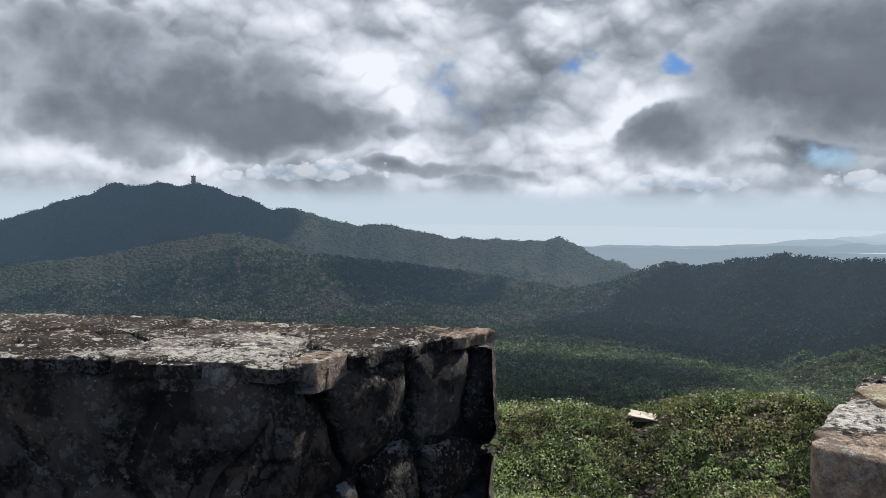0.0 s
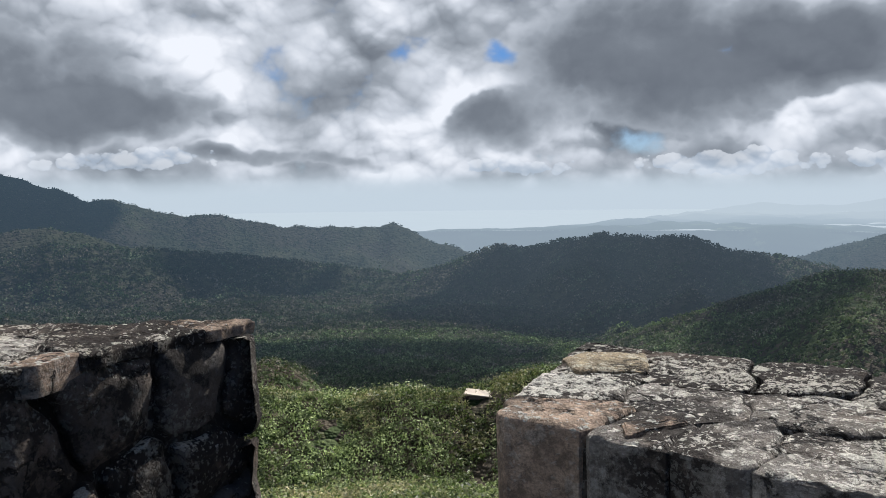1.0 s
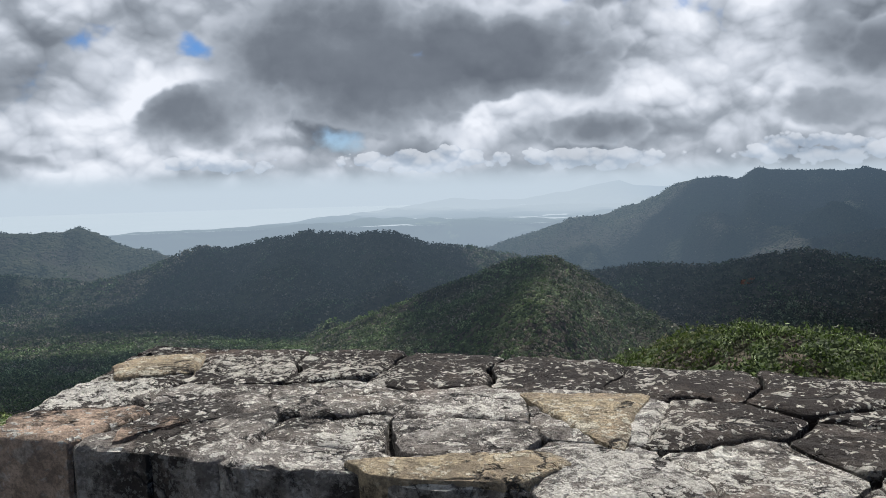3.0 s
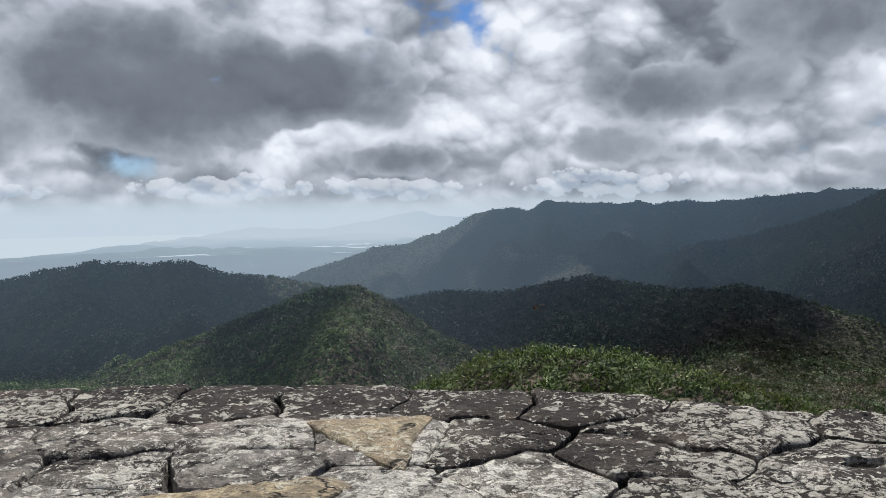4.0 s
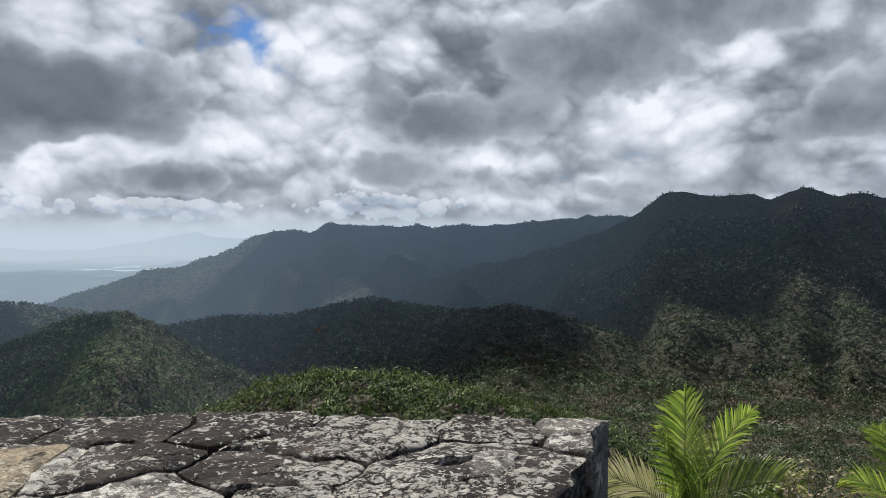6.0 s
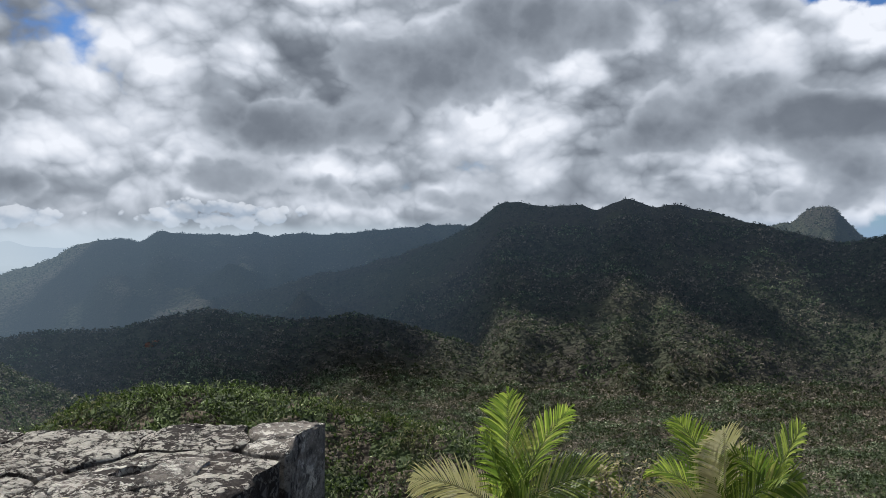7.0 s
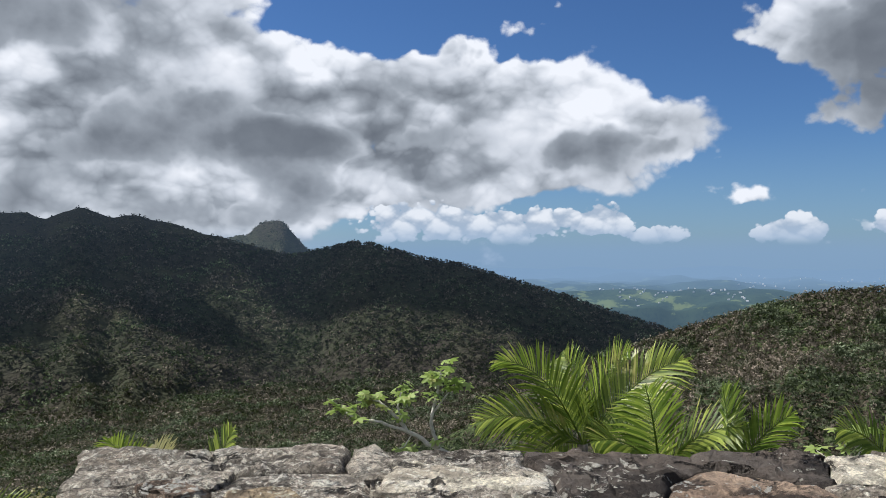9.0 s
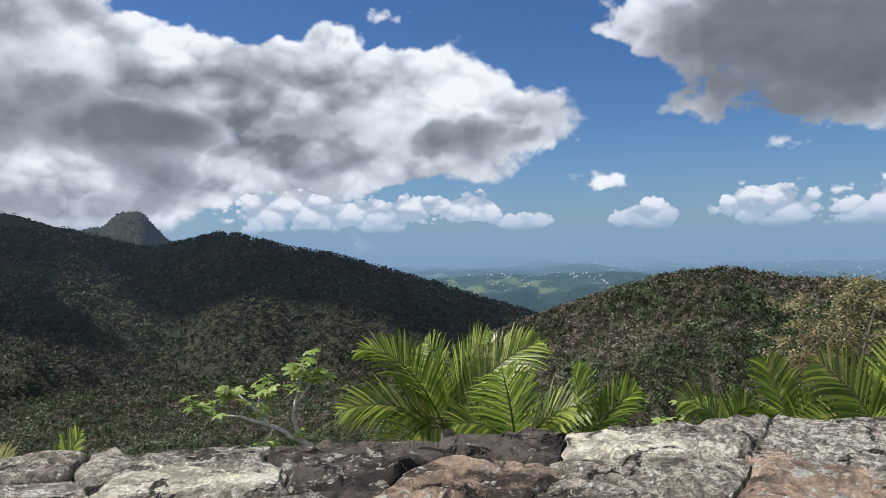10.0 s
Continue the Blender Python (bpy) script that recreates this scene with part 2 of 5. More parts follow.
def stone_material(name, base_a, base_b, lichen, black, pale=(0.62, 0.61, 0.56, 1), pits=0.016, patches=0.0, speckle=0.0):
    """Weathered rubble: grain, flakes of pale lichen, black algae. lichen, black, patches: how far each has spread, 0 to 1."""
    mat, t = material(name)
    where = node(t, "ShaderNodeNewGeometry").outputs["Position"]
    chance = node(t, "ShaderNodeObjectInfo").outputs["Random"]
    shift = node(t, "ShaderNodeVectorMath", {0: where, 1: (1.0, 1.0, 1.0), 2: node(t, "ShaderNodeCombineXYZ", {0: mth(t, "MULTIPLY", chance, 7.0), 1: chance, 2: 0.0}).outputs[0]},
                 operation="MULTIPLY_ADD").outputs[0]
    big = noise_tex(t, shift, 6.0, 6.0, 0.62)
    grain = noise_tex(t, where, 260.0, 5.0, 0.7)
    mid = noise_tex(t, where, 46.0, 8.0, 0.68)
    zone = noise_tex(t, where, 4.6, 5.0, 0.62)
    col = mixc(t, ramp(t, big, 0.32, 0.68), base_a, base_b)
    col = mixc(t, ramp(t, mid, 0.4, 0.6, 0.55, 0.0), col, (0.06, 0.05, 0.042, 1))
    col = mixc(t, ramp(t, grain, 0.4, 0.68, 0.0, 0.5), col, (0.1, 0.086, 0.074, 1))
    stain = noise_tex(t, where, 3.1, 5.0, 0.65)
    col = mixc(t, ramp(t, stain, 0.5, 0.68, 0.0, 0.4), col, (0.19, 0.125, 0.085, 1))
    # black algae, running over the joints
    alg = noise_tex(t, where, 6.0, 12.0, 0.76)
    alg_mask = ramp(t, alg, 0.60 - 0.26 * black, 0.68 - 0.26 * black)
    col = mixc(t, mth(t, "MULTIPLY", alg_mask, 0.88), col, (0.024, 0.0195, 0.0165, 1))
    # open cracks, only in some stretches
    bend = node(t, "ShaderNodeVectorMath", {0: noise_tex(t, where, 9.0, 6.0, 0.65, out=1), 1: (0.16, 0.16, 0.16), 2: where}, operation="MULTIPLY_ADD").outputs[0]
    lines = node(t, "ShaderNodeTexVoronoi", {"Vector": bend, "Scale": 7.0, "Randomness": 1.0}, feature="DISTANCE_TO_EDGE").outputs["Distance"]
    crack = mth(t, "MULTIPLY", ramp(t, lines, 0.008, 0.035, 1.0, 0.0), ramp(t, noise_tex(t, where, 11.0, 3.0, 0.5), 0.5, 0.56))
    # angular flakes of lichen in three sizes, clustered
    wob = node(t, "ShaderNodeVectorMath", {0: noise_tex(t, where, 55.0, 4.0, 0.65, out=1), 1: (0.022, 0.022, 0.022), 2: where}, operation="MULTIPLY_ADD").outputs[0]
    flakes = None
    for size, share in ((38.0, 0.75), (75.0, 1.0), (160.0, 0.9)):
        v = node(t, "ShaderNodeTexVoronoi", {"Vector": wob, "Scale": size, "Randomness": 1.0})
        e = node(t, "ShaderNodeTexVoronoi", {"Vector": wob, "Scale": size, "Randomness": 1.0}, feature="DISTANCE_TO_EDGE")
        pick = node(t, "ShaderNodeSeparateColor", {0: v.outputs["Color"]}).outputs[0]
        dense = ramp(t, mth(t, "MULTIPLY_ADD", mth(t, "SUBTRACT", mid, 0.5), 0.35, zone), 0.46, 0.64, lichen * (0.28 if size > 100 and lichen > 0.2 else 0.06) * share, min(0.95, lichen * 1.25 * share))
        one = mth(t, "MULTIPLY", mth(t, "LESS_THAN", pick, dense), ramp(t, e.outputs["Distance"], 0.03, 0.16))
        one = mth(t, "MULTIPLY", one, mth(t, "MULTIPLY_ADD", pick, -0.4, 1.0))
        flakes = one if flakes is None else mth(t, "MAXIMUM", flakes, one)
    flakes = mth(t, "MULTIPLY", flakes, ramp(t, mid, 0.36, 0.46))
    facing = node(t, "ShaderNodeSeparateXYZ", {0: node(t, "ShaderNodeNewGeometry").outputs["True Normal"]}).outputs[2]
    flakes = mth(t, "MULTIPLY", flakes, ramp(t, facing, 0.3, 0.7, 0.3, 1.0))
    if patches:
        broad = noise_tex(t, where, 7.0, 7.0, 0.6)
        flakes = mth(t, "MAXIMUM", flakes, mth(t, "MULTIPLY", ramp(t, broad, 0.72 - 0.12 * patches, 0.76 - 0.12 * patches), ramp(t, mid, 0.42, 0.55)))
    crust_col = mixc(t, ramp(t, grain, 0.3, 0.72), pale, (pale[0] * 0.55, pale[1] * 0.54, pale[2] * 0.5, 1))
    col = mixc(t, mth(t, "MULTIPLY", flakes, 0.95), col, crust_col)
    if speckle:
        holes = ramp(t, noise_tex(t, where, 95.0, 6.0, 0.75), 0.46, 0.52, speckle, 0.0)
        col = mixc(t, holes, col, (0.07, 0.06, 0.05, 1))
    col = mixc(t, mth(t, "MULTIPLY", crack, 0.9), col, (0.02, 0.017, 0.015, 1))
    height = mth(t, "MULTIPLY_ADD", mid, 1.0, mth(t, "MULTIPLY", grain, 0.3))
    height = mth(t, "MULTIPLY_ADD", crack, -1.2, height)
    height = mth(t, "MULTIPLY_ADD", alg_mask, -0.15, height)
    height = mth(t, "MULTIPLY_ADD", flakes, 0.4, height)
    height = mth(t, "MULTIPLY_ADD", big, 1.4, height)
    finish(t, col, 0.93, height, 1.0, pits, 0.2)
    return mat


GREY = stone_material("stone_grey", (0.45, 0.415, 0.365, 1), (0.28, 0.245, 0.21, 1), 0.9, 0.48, (0.8, 0.76, 0.68, 1), 0.016, 0.4)
WHITE = stone_material("stone_white_lichen", (0.38, 0.345, 0.295, 1), (0.23, 0.2, 0.17, 1), 1.0, 0.5, (0.88, 0.84, 0.75, 1), 0.016, 0.75)
TAN = stone_material("stone_tan", (0.56, 0.46, 0.29, 1), (0.44, 0.34, 0.22, 1), 0.3, 0.26, (0.66, 0.6, 0.47, 1))
ROSE = stone_material("stone_rose", (0.62, 0.46, 0.335, 1), (0.44, 0.315, 0.225, 1), 0.4, 0.33)
DARK = stone_material("stone_dark", (0.095, 0.074, 0.06, 1), (0.055, 0.044, 0.036, 1), 0.6, 0.62, (0.68, 0.64, 0.56, 1))
CREAM = stone_material("stone_cream", (1.0, 0.92, 0.74, 1), (0.84, 0.75, 0.58, 1), 0.6, 0.12, (0.98, 0.92, 0.8, 1))
SOOT = stone_material("stone_algae_black", (0.125, 0.112, 0.1, 1), (0.165, 0.132, 0.108, 1), 0.2, 0.46, (0.55, 0.53, 0.47, 1), 0.016, 0.62)
BROWN = stone_material("stone_brown_black", (0.1, 0.077, 0.063, 1), (0.058, 0.047, 0.039, 1), 0.42, 0.6, (0.6, 0.56, 0.48, 1))
PITTED = stone_material("stone_pitted", (0.9, 0.81, 0.67, 1), (0.56, 0.48, 0.385, 1), 1.0, 0.26, (1.0, 0.95, 0.84, 1), 0.026, 0.5, 0.6)
MORTAR = stone_material("mortar", (0.12, 0.105, 0.092, 1), (0.075, 0.066, 0.058, 1), 0.15, 0.6)


HAZE_TINTS = ((0.125, 0.17, 0.21, 1), (0.078, 0.115, 0.155, 1))      # haze painted as emission, towards the sun and away from it


def painted_haze(t, where, sunward, aside):
    """Painted haze for a place: its share of emission by distance and direction, and its colour."""
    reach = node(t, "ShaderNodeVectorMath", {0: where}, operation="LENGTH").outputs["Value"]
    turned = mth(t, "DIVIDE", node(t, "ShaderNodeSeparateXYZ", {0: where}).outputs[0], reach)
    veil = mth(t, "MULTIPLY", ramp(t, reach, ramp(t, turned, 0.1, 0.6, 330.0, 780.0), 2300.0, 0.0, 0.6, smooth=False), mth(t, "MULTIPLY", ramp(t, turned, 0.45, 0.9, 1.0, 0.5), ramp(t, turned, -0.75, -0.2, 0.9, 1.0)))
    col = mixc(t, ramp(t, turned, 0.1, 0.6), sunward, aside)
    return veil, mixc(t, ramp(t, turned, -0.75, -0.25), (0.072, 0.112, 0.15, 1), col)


def ground_material():
    mat, t = material("forest_floor")
    where = node(t, "ShaderNodeNewGeometry").outputs["Position"]
    patch = noise_tex(t, where, 0.006, 6.0, 0.6)
    crown = node(t, "ShaderNodeTexVoronoi", {"Vector": where, "Scale": 0.32, "Randomness": 1.0})
    leaf = node(t, "ShaderNodeTexVoronoi", {"Vector": where, "Scale": 1.1, "Randomness": 1.0})
    own = node(t, "ShaderNodeSeparateColor", {0: crown.outputs["Color"]})
    clump = mth(t, "SUBTRACT", 1.0, mth(t, "MULTIPLY_ADD", leaf.outputs["Distance"], 0.35, crown.outputs["Distance"]))
    brown = mixc(t, own.outputs[0], (0.03, 0.025, 0.018, 1), (0.1, 0.083, 0.06, 1))
    green = mixc(t, own.outputs[0], (0.022, 0.034, 0.014, 1), (0.085, 0.11, 0.045, 1))
    kind = mth(t, "MULTIPLY_ADD", mth(t, "SUBTRACT", own.outputs[1], 0.5), 0.25, patch)
    col = mixc(t, ramp(t, kind, 0.44, 0.5), brown, green)
    col = mixc(t, ramp(t, noise_tex(t, where, 2.5, 4.0, 0.6), 0.5, 0.75, 0.0, 0.5), col, (0.02, 0.022, 0.013, 1))
    shader = node(t, "ShaderNodeBsdfPrincipled", {"Base Color": col, "Roughness": 0.95, "Specular IOR Level": 0.1,
                                                  "Normal": node(t, "ShaderNodeBump", {"Strength": 1.0, "Distance": 2.2, "Height": clump}).outputs[0]})
    # haze painted over the valley floor: emission mixed in by distance
    veil, haze_tint = painted_haze(t, where, *HAZE_TINTS)
    both = node(t, "ShaderNodeMixShader", {0: veil, 1: shader.outputs[0], 2: node(t, "ShaderNodeEmission", {"Color": haze_tint}).outputs[0]})
    node(t, "ShaderNodeOutputMaterial", {"Surface": both.outputs[0]})
    return mat


def leaf_material(name, greens, browns, dryness, patch_scale, glow=0.25, rough=0.55, spec=0.3, haze_glow=None, tone=0.0, few_bright=1.0):
    """Leaves: single leaves differ, and drier stretches alternate with green ones."""
    mat, t = material(name)
    geo = node(t, "ShaderNodeNewGeometry")
    own = geo.outputs["Random Per Island"]
    patch = noise_tex(t, geo.outputs["Position"], patch_scale, 5.0, 0.6)
    green = mixc(t, mth(t, "POWER", own, few_bright), greens[0], greens[1])
    brown = mixc(t, mth(t, "POWER", own, few_bright), browns[0], browns[1])
    part_dry = ramp(t, mth(t, "MULTIPLY_ADD", own, 0.12, patch), 0.62 - 0.2 * dryness, 0.72 - 0.2 * dryness)
    col = mixc(t, part_dry, green, brown)
    if tone:      # one crown paler than the next
        crown = noise_tex(t, geo.outputs["Position"], tone, 2.0, 0.5)
        level = ramp(t, crown, 0.38, 0.62, 0.4, 1.45)
        stand = noise_tex(t, geo.outputs["Position"], tone * 0.09, 3.0, 0.6)
        level = mth(t, "MULTIPLY", level, ramp(t, stand, 0.35, 0.65, 0.55, 1.35))
        col = node(t, "ShaderNodeVectorMath", {0: col, 3: level}, operation="SCALE").outputs[0]
    shader = node(t, "ShaderNodeBsdfPrincipled", {"Base Color": col, "Roughness": rough, "Specular IOR Level": spec})
    thin = node(t, "ShaderNodeBsdfTranslucent", {"Color": mixc(t, 0.5, col, (0.12, 0.2, 0.03, 1))})
    both = node(t, "ShaderNodeMixShader", {0: glow, 1: shader.outputs[0], 2: thin.outputs[0]})
    # haze painted over far leaves as emission
    if haze_glow:
        veil, haze_tint = painted_haze(t, geo.outputs["Position"], *haze_glow)
        both = node(t, "ShaderNodeMixShader", {0: veil, 1: both.outputs[0], 2: node(t, "ShaderNodeEmission", {"Color": haze_tint}).outputs[0]})
    node(t, "ShaderNodeOutputMaterial", {"Surface": both.outputs[0]})
    return mat


BAY_HAZE, PLAIN_HAZE = (0.385, 0.44, 0.475, 1), (0.165, 0.255, 0.37, 1)      # emission colours painted as haze on sea and plain at the horizon


def distance_material(name, near_col, far_col, fields_col, haze_near, haze_far, r0=2300.0, r1=4700.0, v0=0.45, v1=0.93, bay=0.0, x0=600.0, x1=2400.0, relief=0.0, tinting=0.45, ridge_haze=False):
    """The far distance, a backdrop: haze is painted on as emission that grows with distance."""
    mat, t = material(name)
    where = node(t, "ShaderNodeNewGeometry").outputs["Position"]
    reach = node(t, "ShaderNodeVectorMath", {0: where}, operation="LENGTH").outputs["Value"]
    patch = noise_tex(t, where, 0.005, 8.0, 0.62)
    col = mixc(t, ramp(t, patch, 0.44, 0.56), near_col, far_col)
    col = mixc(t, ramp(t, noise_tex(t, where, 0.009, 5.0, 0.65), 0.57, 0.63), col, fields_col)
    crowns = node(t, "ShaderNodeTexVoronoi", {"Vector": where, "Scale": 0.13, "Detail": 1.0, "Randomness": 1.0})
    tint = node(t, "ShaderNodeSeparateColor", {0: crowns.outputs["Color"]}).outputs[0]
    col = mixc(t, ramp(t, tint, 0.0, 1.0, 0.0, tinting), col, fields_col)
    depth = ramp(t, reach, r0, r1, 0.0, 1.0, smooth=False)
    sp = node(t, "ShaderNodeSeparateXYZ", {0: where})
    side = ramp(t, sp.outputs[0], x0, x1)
    haze_glow = mixc(t, side, mixc(t, ramp(t, depth, 0.1, 0.9), haze_near, BAY_HAZE), mixc(t, ramp(t, depth, 0.1, 0.9), haze_far, PLAIN_HAZE))
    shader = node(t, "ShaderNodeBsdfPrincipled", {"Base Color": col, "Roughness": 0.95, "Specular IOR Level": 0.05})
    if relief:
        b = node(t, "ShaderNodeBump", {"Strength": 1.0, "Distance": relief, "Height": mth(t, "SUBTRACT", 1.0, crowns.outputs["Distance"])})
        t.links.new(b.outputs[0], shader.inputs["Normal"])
    # the surface itself emits the haze colour
    glow = node(t, "ShaderNodeEmission", {"Color": haze_glow, "Strength": 1.0})
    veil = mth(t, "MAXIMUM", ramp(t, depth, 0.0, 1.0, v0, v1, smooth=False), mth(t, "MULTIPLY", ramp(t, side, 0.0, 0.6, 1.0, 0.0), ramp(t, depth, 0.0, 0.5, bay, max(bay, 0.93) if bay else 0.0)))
    if ridge_haze:
        veil, haze_glow = painted_haze(t, where, haze_near, haze_far)
        t.links.new(haze_glow, glow.inputs[0])
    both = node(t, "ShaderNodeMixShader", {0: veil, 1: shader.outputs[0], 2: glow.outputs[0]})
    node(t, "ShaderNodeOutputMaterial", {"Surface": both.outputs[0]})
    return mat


def plain_material(name, a, b, scale, rough=0.8, detail=5.0, bump=0.3, distance=0.01):
    mat, t = material(name)
    where = node(t, "ShaderNodeNewGeometry").outputs["Position"]
    n = noise_tex(t, where, scale, detail, 0.6)
    finish(t, mixc(t, ramp(t, n, 0.3, 0.7), a, b), rough, n, bump, distance)
    return mat


FLOOR = ground_material()
# the ridges take their haze as painted emission too
RIDGE = distance_material("ridge_forest", (0.034, 0.029, 0.025, 1), (0.028, 0.033, 0.02, 1), (0.05, 0.05, 0.03, 1), (0.125, 0.17, 0.21, 1), (0.078, 0.115, 0.155, 1), 150.0, 2400.0, 0.0, 0.43, 0.0, 100.0, 1000.0, 3.5, ridge_haze=True)
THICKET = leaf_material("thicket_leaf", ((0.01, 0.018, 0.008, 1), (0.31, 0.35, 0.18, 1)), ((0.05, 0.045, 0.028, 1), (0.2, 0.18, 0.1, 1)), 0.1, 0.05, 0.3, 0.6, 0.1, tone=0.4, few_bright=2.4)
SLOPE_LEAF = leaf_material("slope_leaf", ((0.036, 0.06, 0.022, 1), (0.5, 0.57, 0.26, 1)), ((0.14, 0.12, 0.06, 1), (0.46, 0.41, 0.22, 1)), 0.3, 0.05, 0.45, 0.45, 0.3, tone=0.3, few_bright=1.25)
# the next three leaf materials carry the painted haze
FOREST = leaf_material("forest_leaf", ((0.03, 0.044, 0.024, 1), (0.2, 0.235, 0.15, 1)), ((0.042, 0.034, 0.028, 1), (0.195, 0.165, 0.135, 1)), 0.6, 0.03, 0.15, 0.75, 0.06, HAZE_TINTS, 0.17, 1.2)
GREEN_FOREST = leaf_material("green_forest_leaf", ((0.032, 0.052, 0.024, 1), (0.25, 0.31, 0.15, 1)), ((0.045, 0.04, 0.032, 1), (0.2, 0.175, 0.14, 1)), 0.34, 0.03, 0.25, 0.75, 0.06, HAZE_TINTS, 0.17, 1.2)
FAR_LEAF = leaf_material("ridge_leaf", ((0.022, 0.032, 0.018, 1), (0.12, 0.145, 0.08, 1)), ((0.028, 0.024, 0.02, 1), (0.125, 0.105, 0.085, 1)), 0.7, 0.02, 0.12, 0.8, 0.05, HAZE_TINTS, 0.1, 1.2)
PALM_LEAF = leaf_material("palm_leaf", ((0.075, 0.125, 0.015, 1), (0.5, 0.58, 0.1, 1)), ((0.4, 0.38, 0.11, 1), (0.5, 0.46, 0.16, 1)), -0.1, 1.6, 0.5, 0.4, 0.35, few_bright=1.9)
PALM_PALE = leaf_material("palm_leaf_dry", ((0.45, 0.38, 0.2, 1), (0.6, 0.5, 0.3, 1)), ((0.5, 0.42, 0.28, 1), (0.6, 0.5, 0.36, 1)), 0.5, 1.2, 0.35)
SOFT_LEAF = leaf_material("lobed_leaf", ((0.25, 0.36, 0.08, 1), (0.36, 0.46, 0.14, 1)), ((0.34, 0.38, 0.1, 1), (0.42, 0.42, 0.16, 1)), -0.2, 3.0, 0.45, 0.45)
DRY_LEAF = leaf_material("dry_leaf", ((0.16, 0.14, 0.06, 1), (0.4, 0.34, 0.17, 1)), ((0.18, 0.13, 0.075, 1), (0.42, 0.33, 0.2, 1)), 0.6, 0.8, 0.35)
BARK = plain_material("bark", (0.13, 0.11, 0.09, 1), (0.24, 0.21, 0.17, 1), 14.0, 0.9, bump=0.6)
PALE_BARK = plain_material("pale_bark", (0.44, 0.41, 0.37, 1), (0.62, 0.59, 0.54, 1), 18.0, 0.85)
ROOF = plain_material("tan_roof", (0.5, 0.43, 0.34, 1), (0.6, 0.52, 0.43, 1), 0.8, 0.8)
PLASTER = plain_material("pale_plaster", (0.62, 0.6, 0.56, 1), (0.5, 0.48, 0.45, 1), 1.2, 0.85)
# town walls paled by painted haze
TOWN = distance_material("walls_painted_haze", (0.6, 0.58, 0.55, 1), (0.5, 0.48, 0.46, 1), (0.62, 0.6, 0.57, 1), (0.31, 0.38, 0.44, 1), (0.105, 0.185, 0.295, 1), 2350.0, 4500.0, 0.45, 0.94)
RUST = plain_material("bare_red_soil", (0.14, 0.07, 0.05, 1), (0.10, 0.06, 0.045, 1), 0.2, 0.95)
# lowland and bay: haze, and the bay's pale shine, are surface emission
LAND = distance_material("lowland_painted_haze", (0.02, 0.036, 0.028, 1), (0.03, 0.05, 0.034, 1), (0.11, 0.14, 0.06, 1), (0.285, 0.345, 0.395, 1), (0.12, 0.205, 0.32, 1), 2350.0, 3900.0, 0.24, 0.96, 0.72, tinting=0.12)
SEA = distance_material("bay_painted_haze", (0.22, 0.28, 0.31, 1), (0.28, 0.33, 0.35, 1), (0.33, 0.38, 0.39, 1), (0.43, 0.485, 0.515, 1), (0.21, 0.3, 0.39, 1), 2300.0, 20000.0, 0.9, 0.97)
def cloud_material(name, open_share):
    """Cloud; open_share lets sun through ragged holes in a thin one."""
    mat, t = material(name)
    n = noise_tex(t, node(t, "ShaderNodeNewGeometry").outputs["Position"], 0.01, 5.0)
    col = mixc(t, n, (0.75, 0.76, 0.78, 1), (0.85, 0.86, 0.87, 1))
    if not open_share:
        finish(t, col, 1.0, n, 0.5, 20.0, 0.0)
        return mat
    shader = node(t, "ShaderNodeBsdfDiffuse", {"Color": col})
    clear_part = node(t, "ShaderNodeBsdfTransparent")
    gone = ramp(t, n, 0.66 - 0.3 * open_share, 0.8 - 0.3 * open_share)
    both = node(t, "ShaderNodeMixShader", {0: gone, 1: shader.outputs[0], 2: clear_part.outputs[0]})
    node(t, "ShaderNodeOutputMaterial", {"Surface": both.outputs[0]})
    return mat


CLOUD = cloud_material("cloud_white", 0.0)
CLOUD_THIN = cloud_material("cloud_thin", 0.75)

# ---------------------------------------------------------------- mesh helpers
def part(name, bm, mat, parent=None, label="", smooth=True, sharp=0):
    me = bpy.data.meshes.new(name)
    bm.to_mesh(me)
    bm.free()
    me.materials.append(mat)
    if smooth:
        me.polygons.foreach_set("use_smooth", [True] * len(me.polygons))
    if sharp:
        me.set_sharp_from_angle(angle=radians(sharp))
    ob = new(name, me)
    ob.parent = parent
    return tagged(ob, label)


def mesh_from(name, verts, faces, mat, smooth=False):
    """One object out of arrays: verts (n, 3) and faces (m, 3 or 4)."""
    me = bpy.data.meshes.new(name)
    verts, faces = np.asarray(verts, np.float32), np.asarray(faces, np.int32)
    k = faces.shape[1]
    me.vertices.add(len(verts))
    me.vertices.foreach_set("co", verts.ravel())
    me.loops.add(faces.size)
    me.loops.foreach_set("vertex_index", faces.ravel())
    me.polygons.add(len(faces))
    me.polygons.foreach_set("loop_start", np.arange(0, faces.size, k, dtype=np.int32))
    me.polygons.foreach_set("loop_total", np.full(len(faces), k, np.int32))
    me.polygons.foreach_set("use_smooth", np.full(len(faces), smooth))
    me.update(calc_edges=True)
    me.validate()
    me.materials.append(mat)
    return new(name, me)


def thing(name, place, label, category, group="", kind=""):
    ob = new(name)
    ob.location = place
    ob.empty_display_size = 0.2
    return tagged(ob, label, category, group, kind)


# ---------------------------------------------------------------- value noise on arrays
def lattice(ix, iy, seed):
    h = (ix.astype(np.int64) * 374761393 + iy.astype(np.int64) * 668265263 + seed * 1442695041) & 0xFFFFFFFF
    h = ((h ^ (h >> 13)) * 1274126177) & 0xFFFFFFFF
    return ((h ^ (h >> 16)) & 0xFFFF) / 65535.0


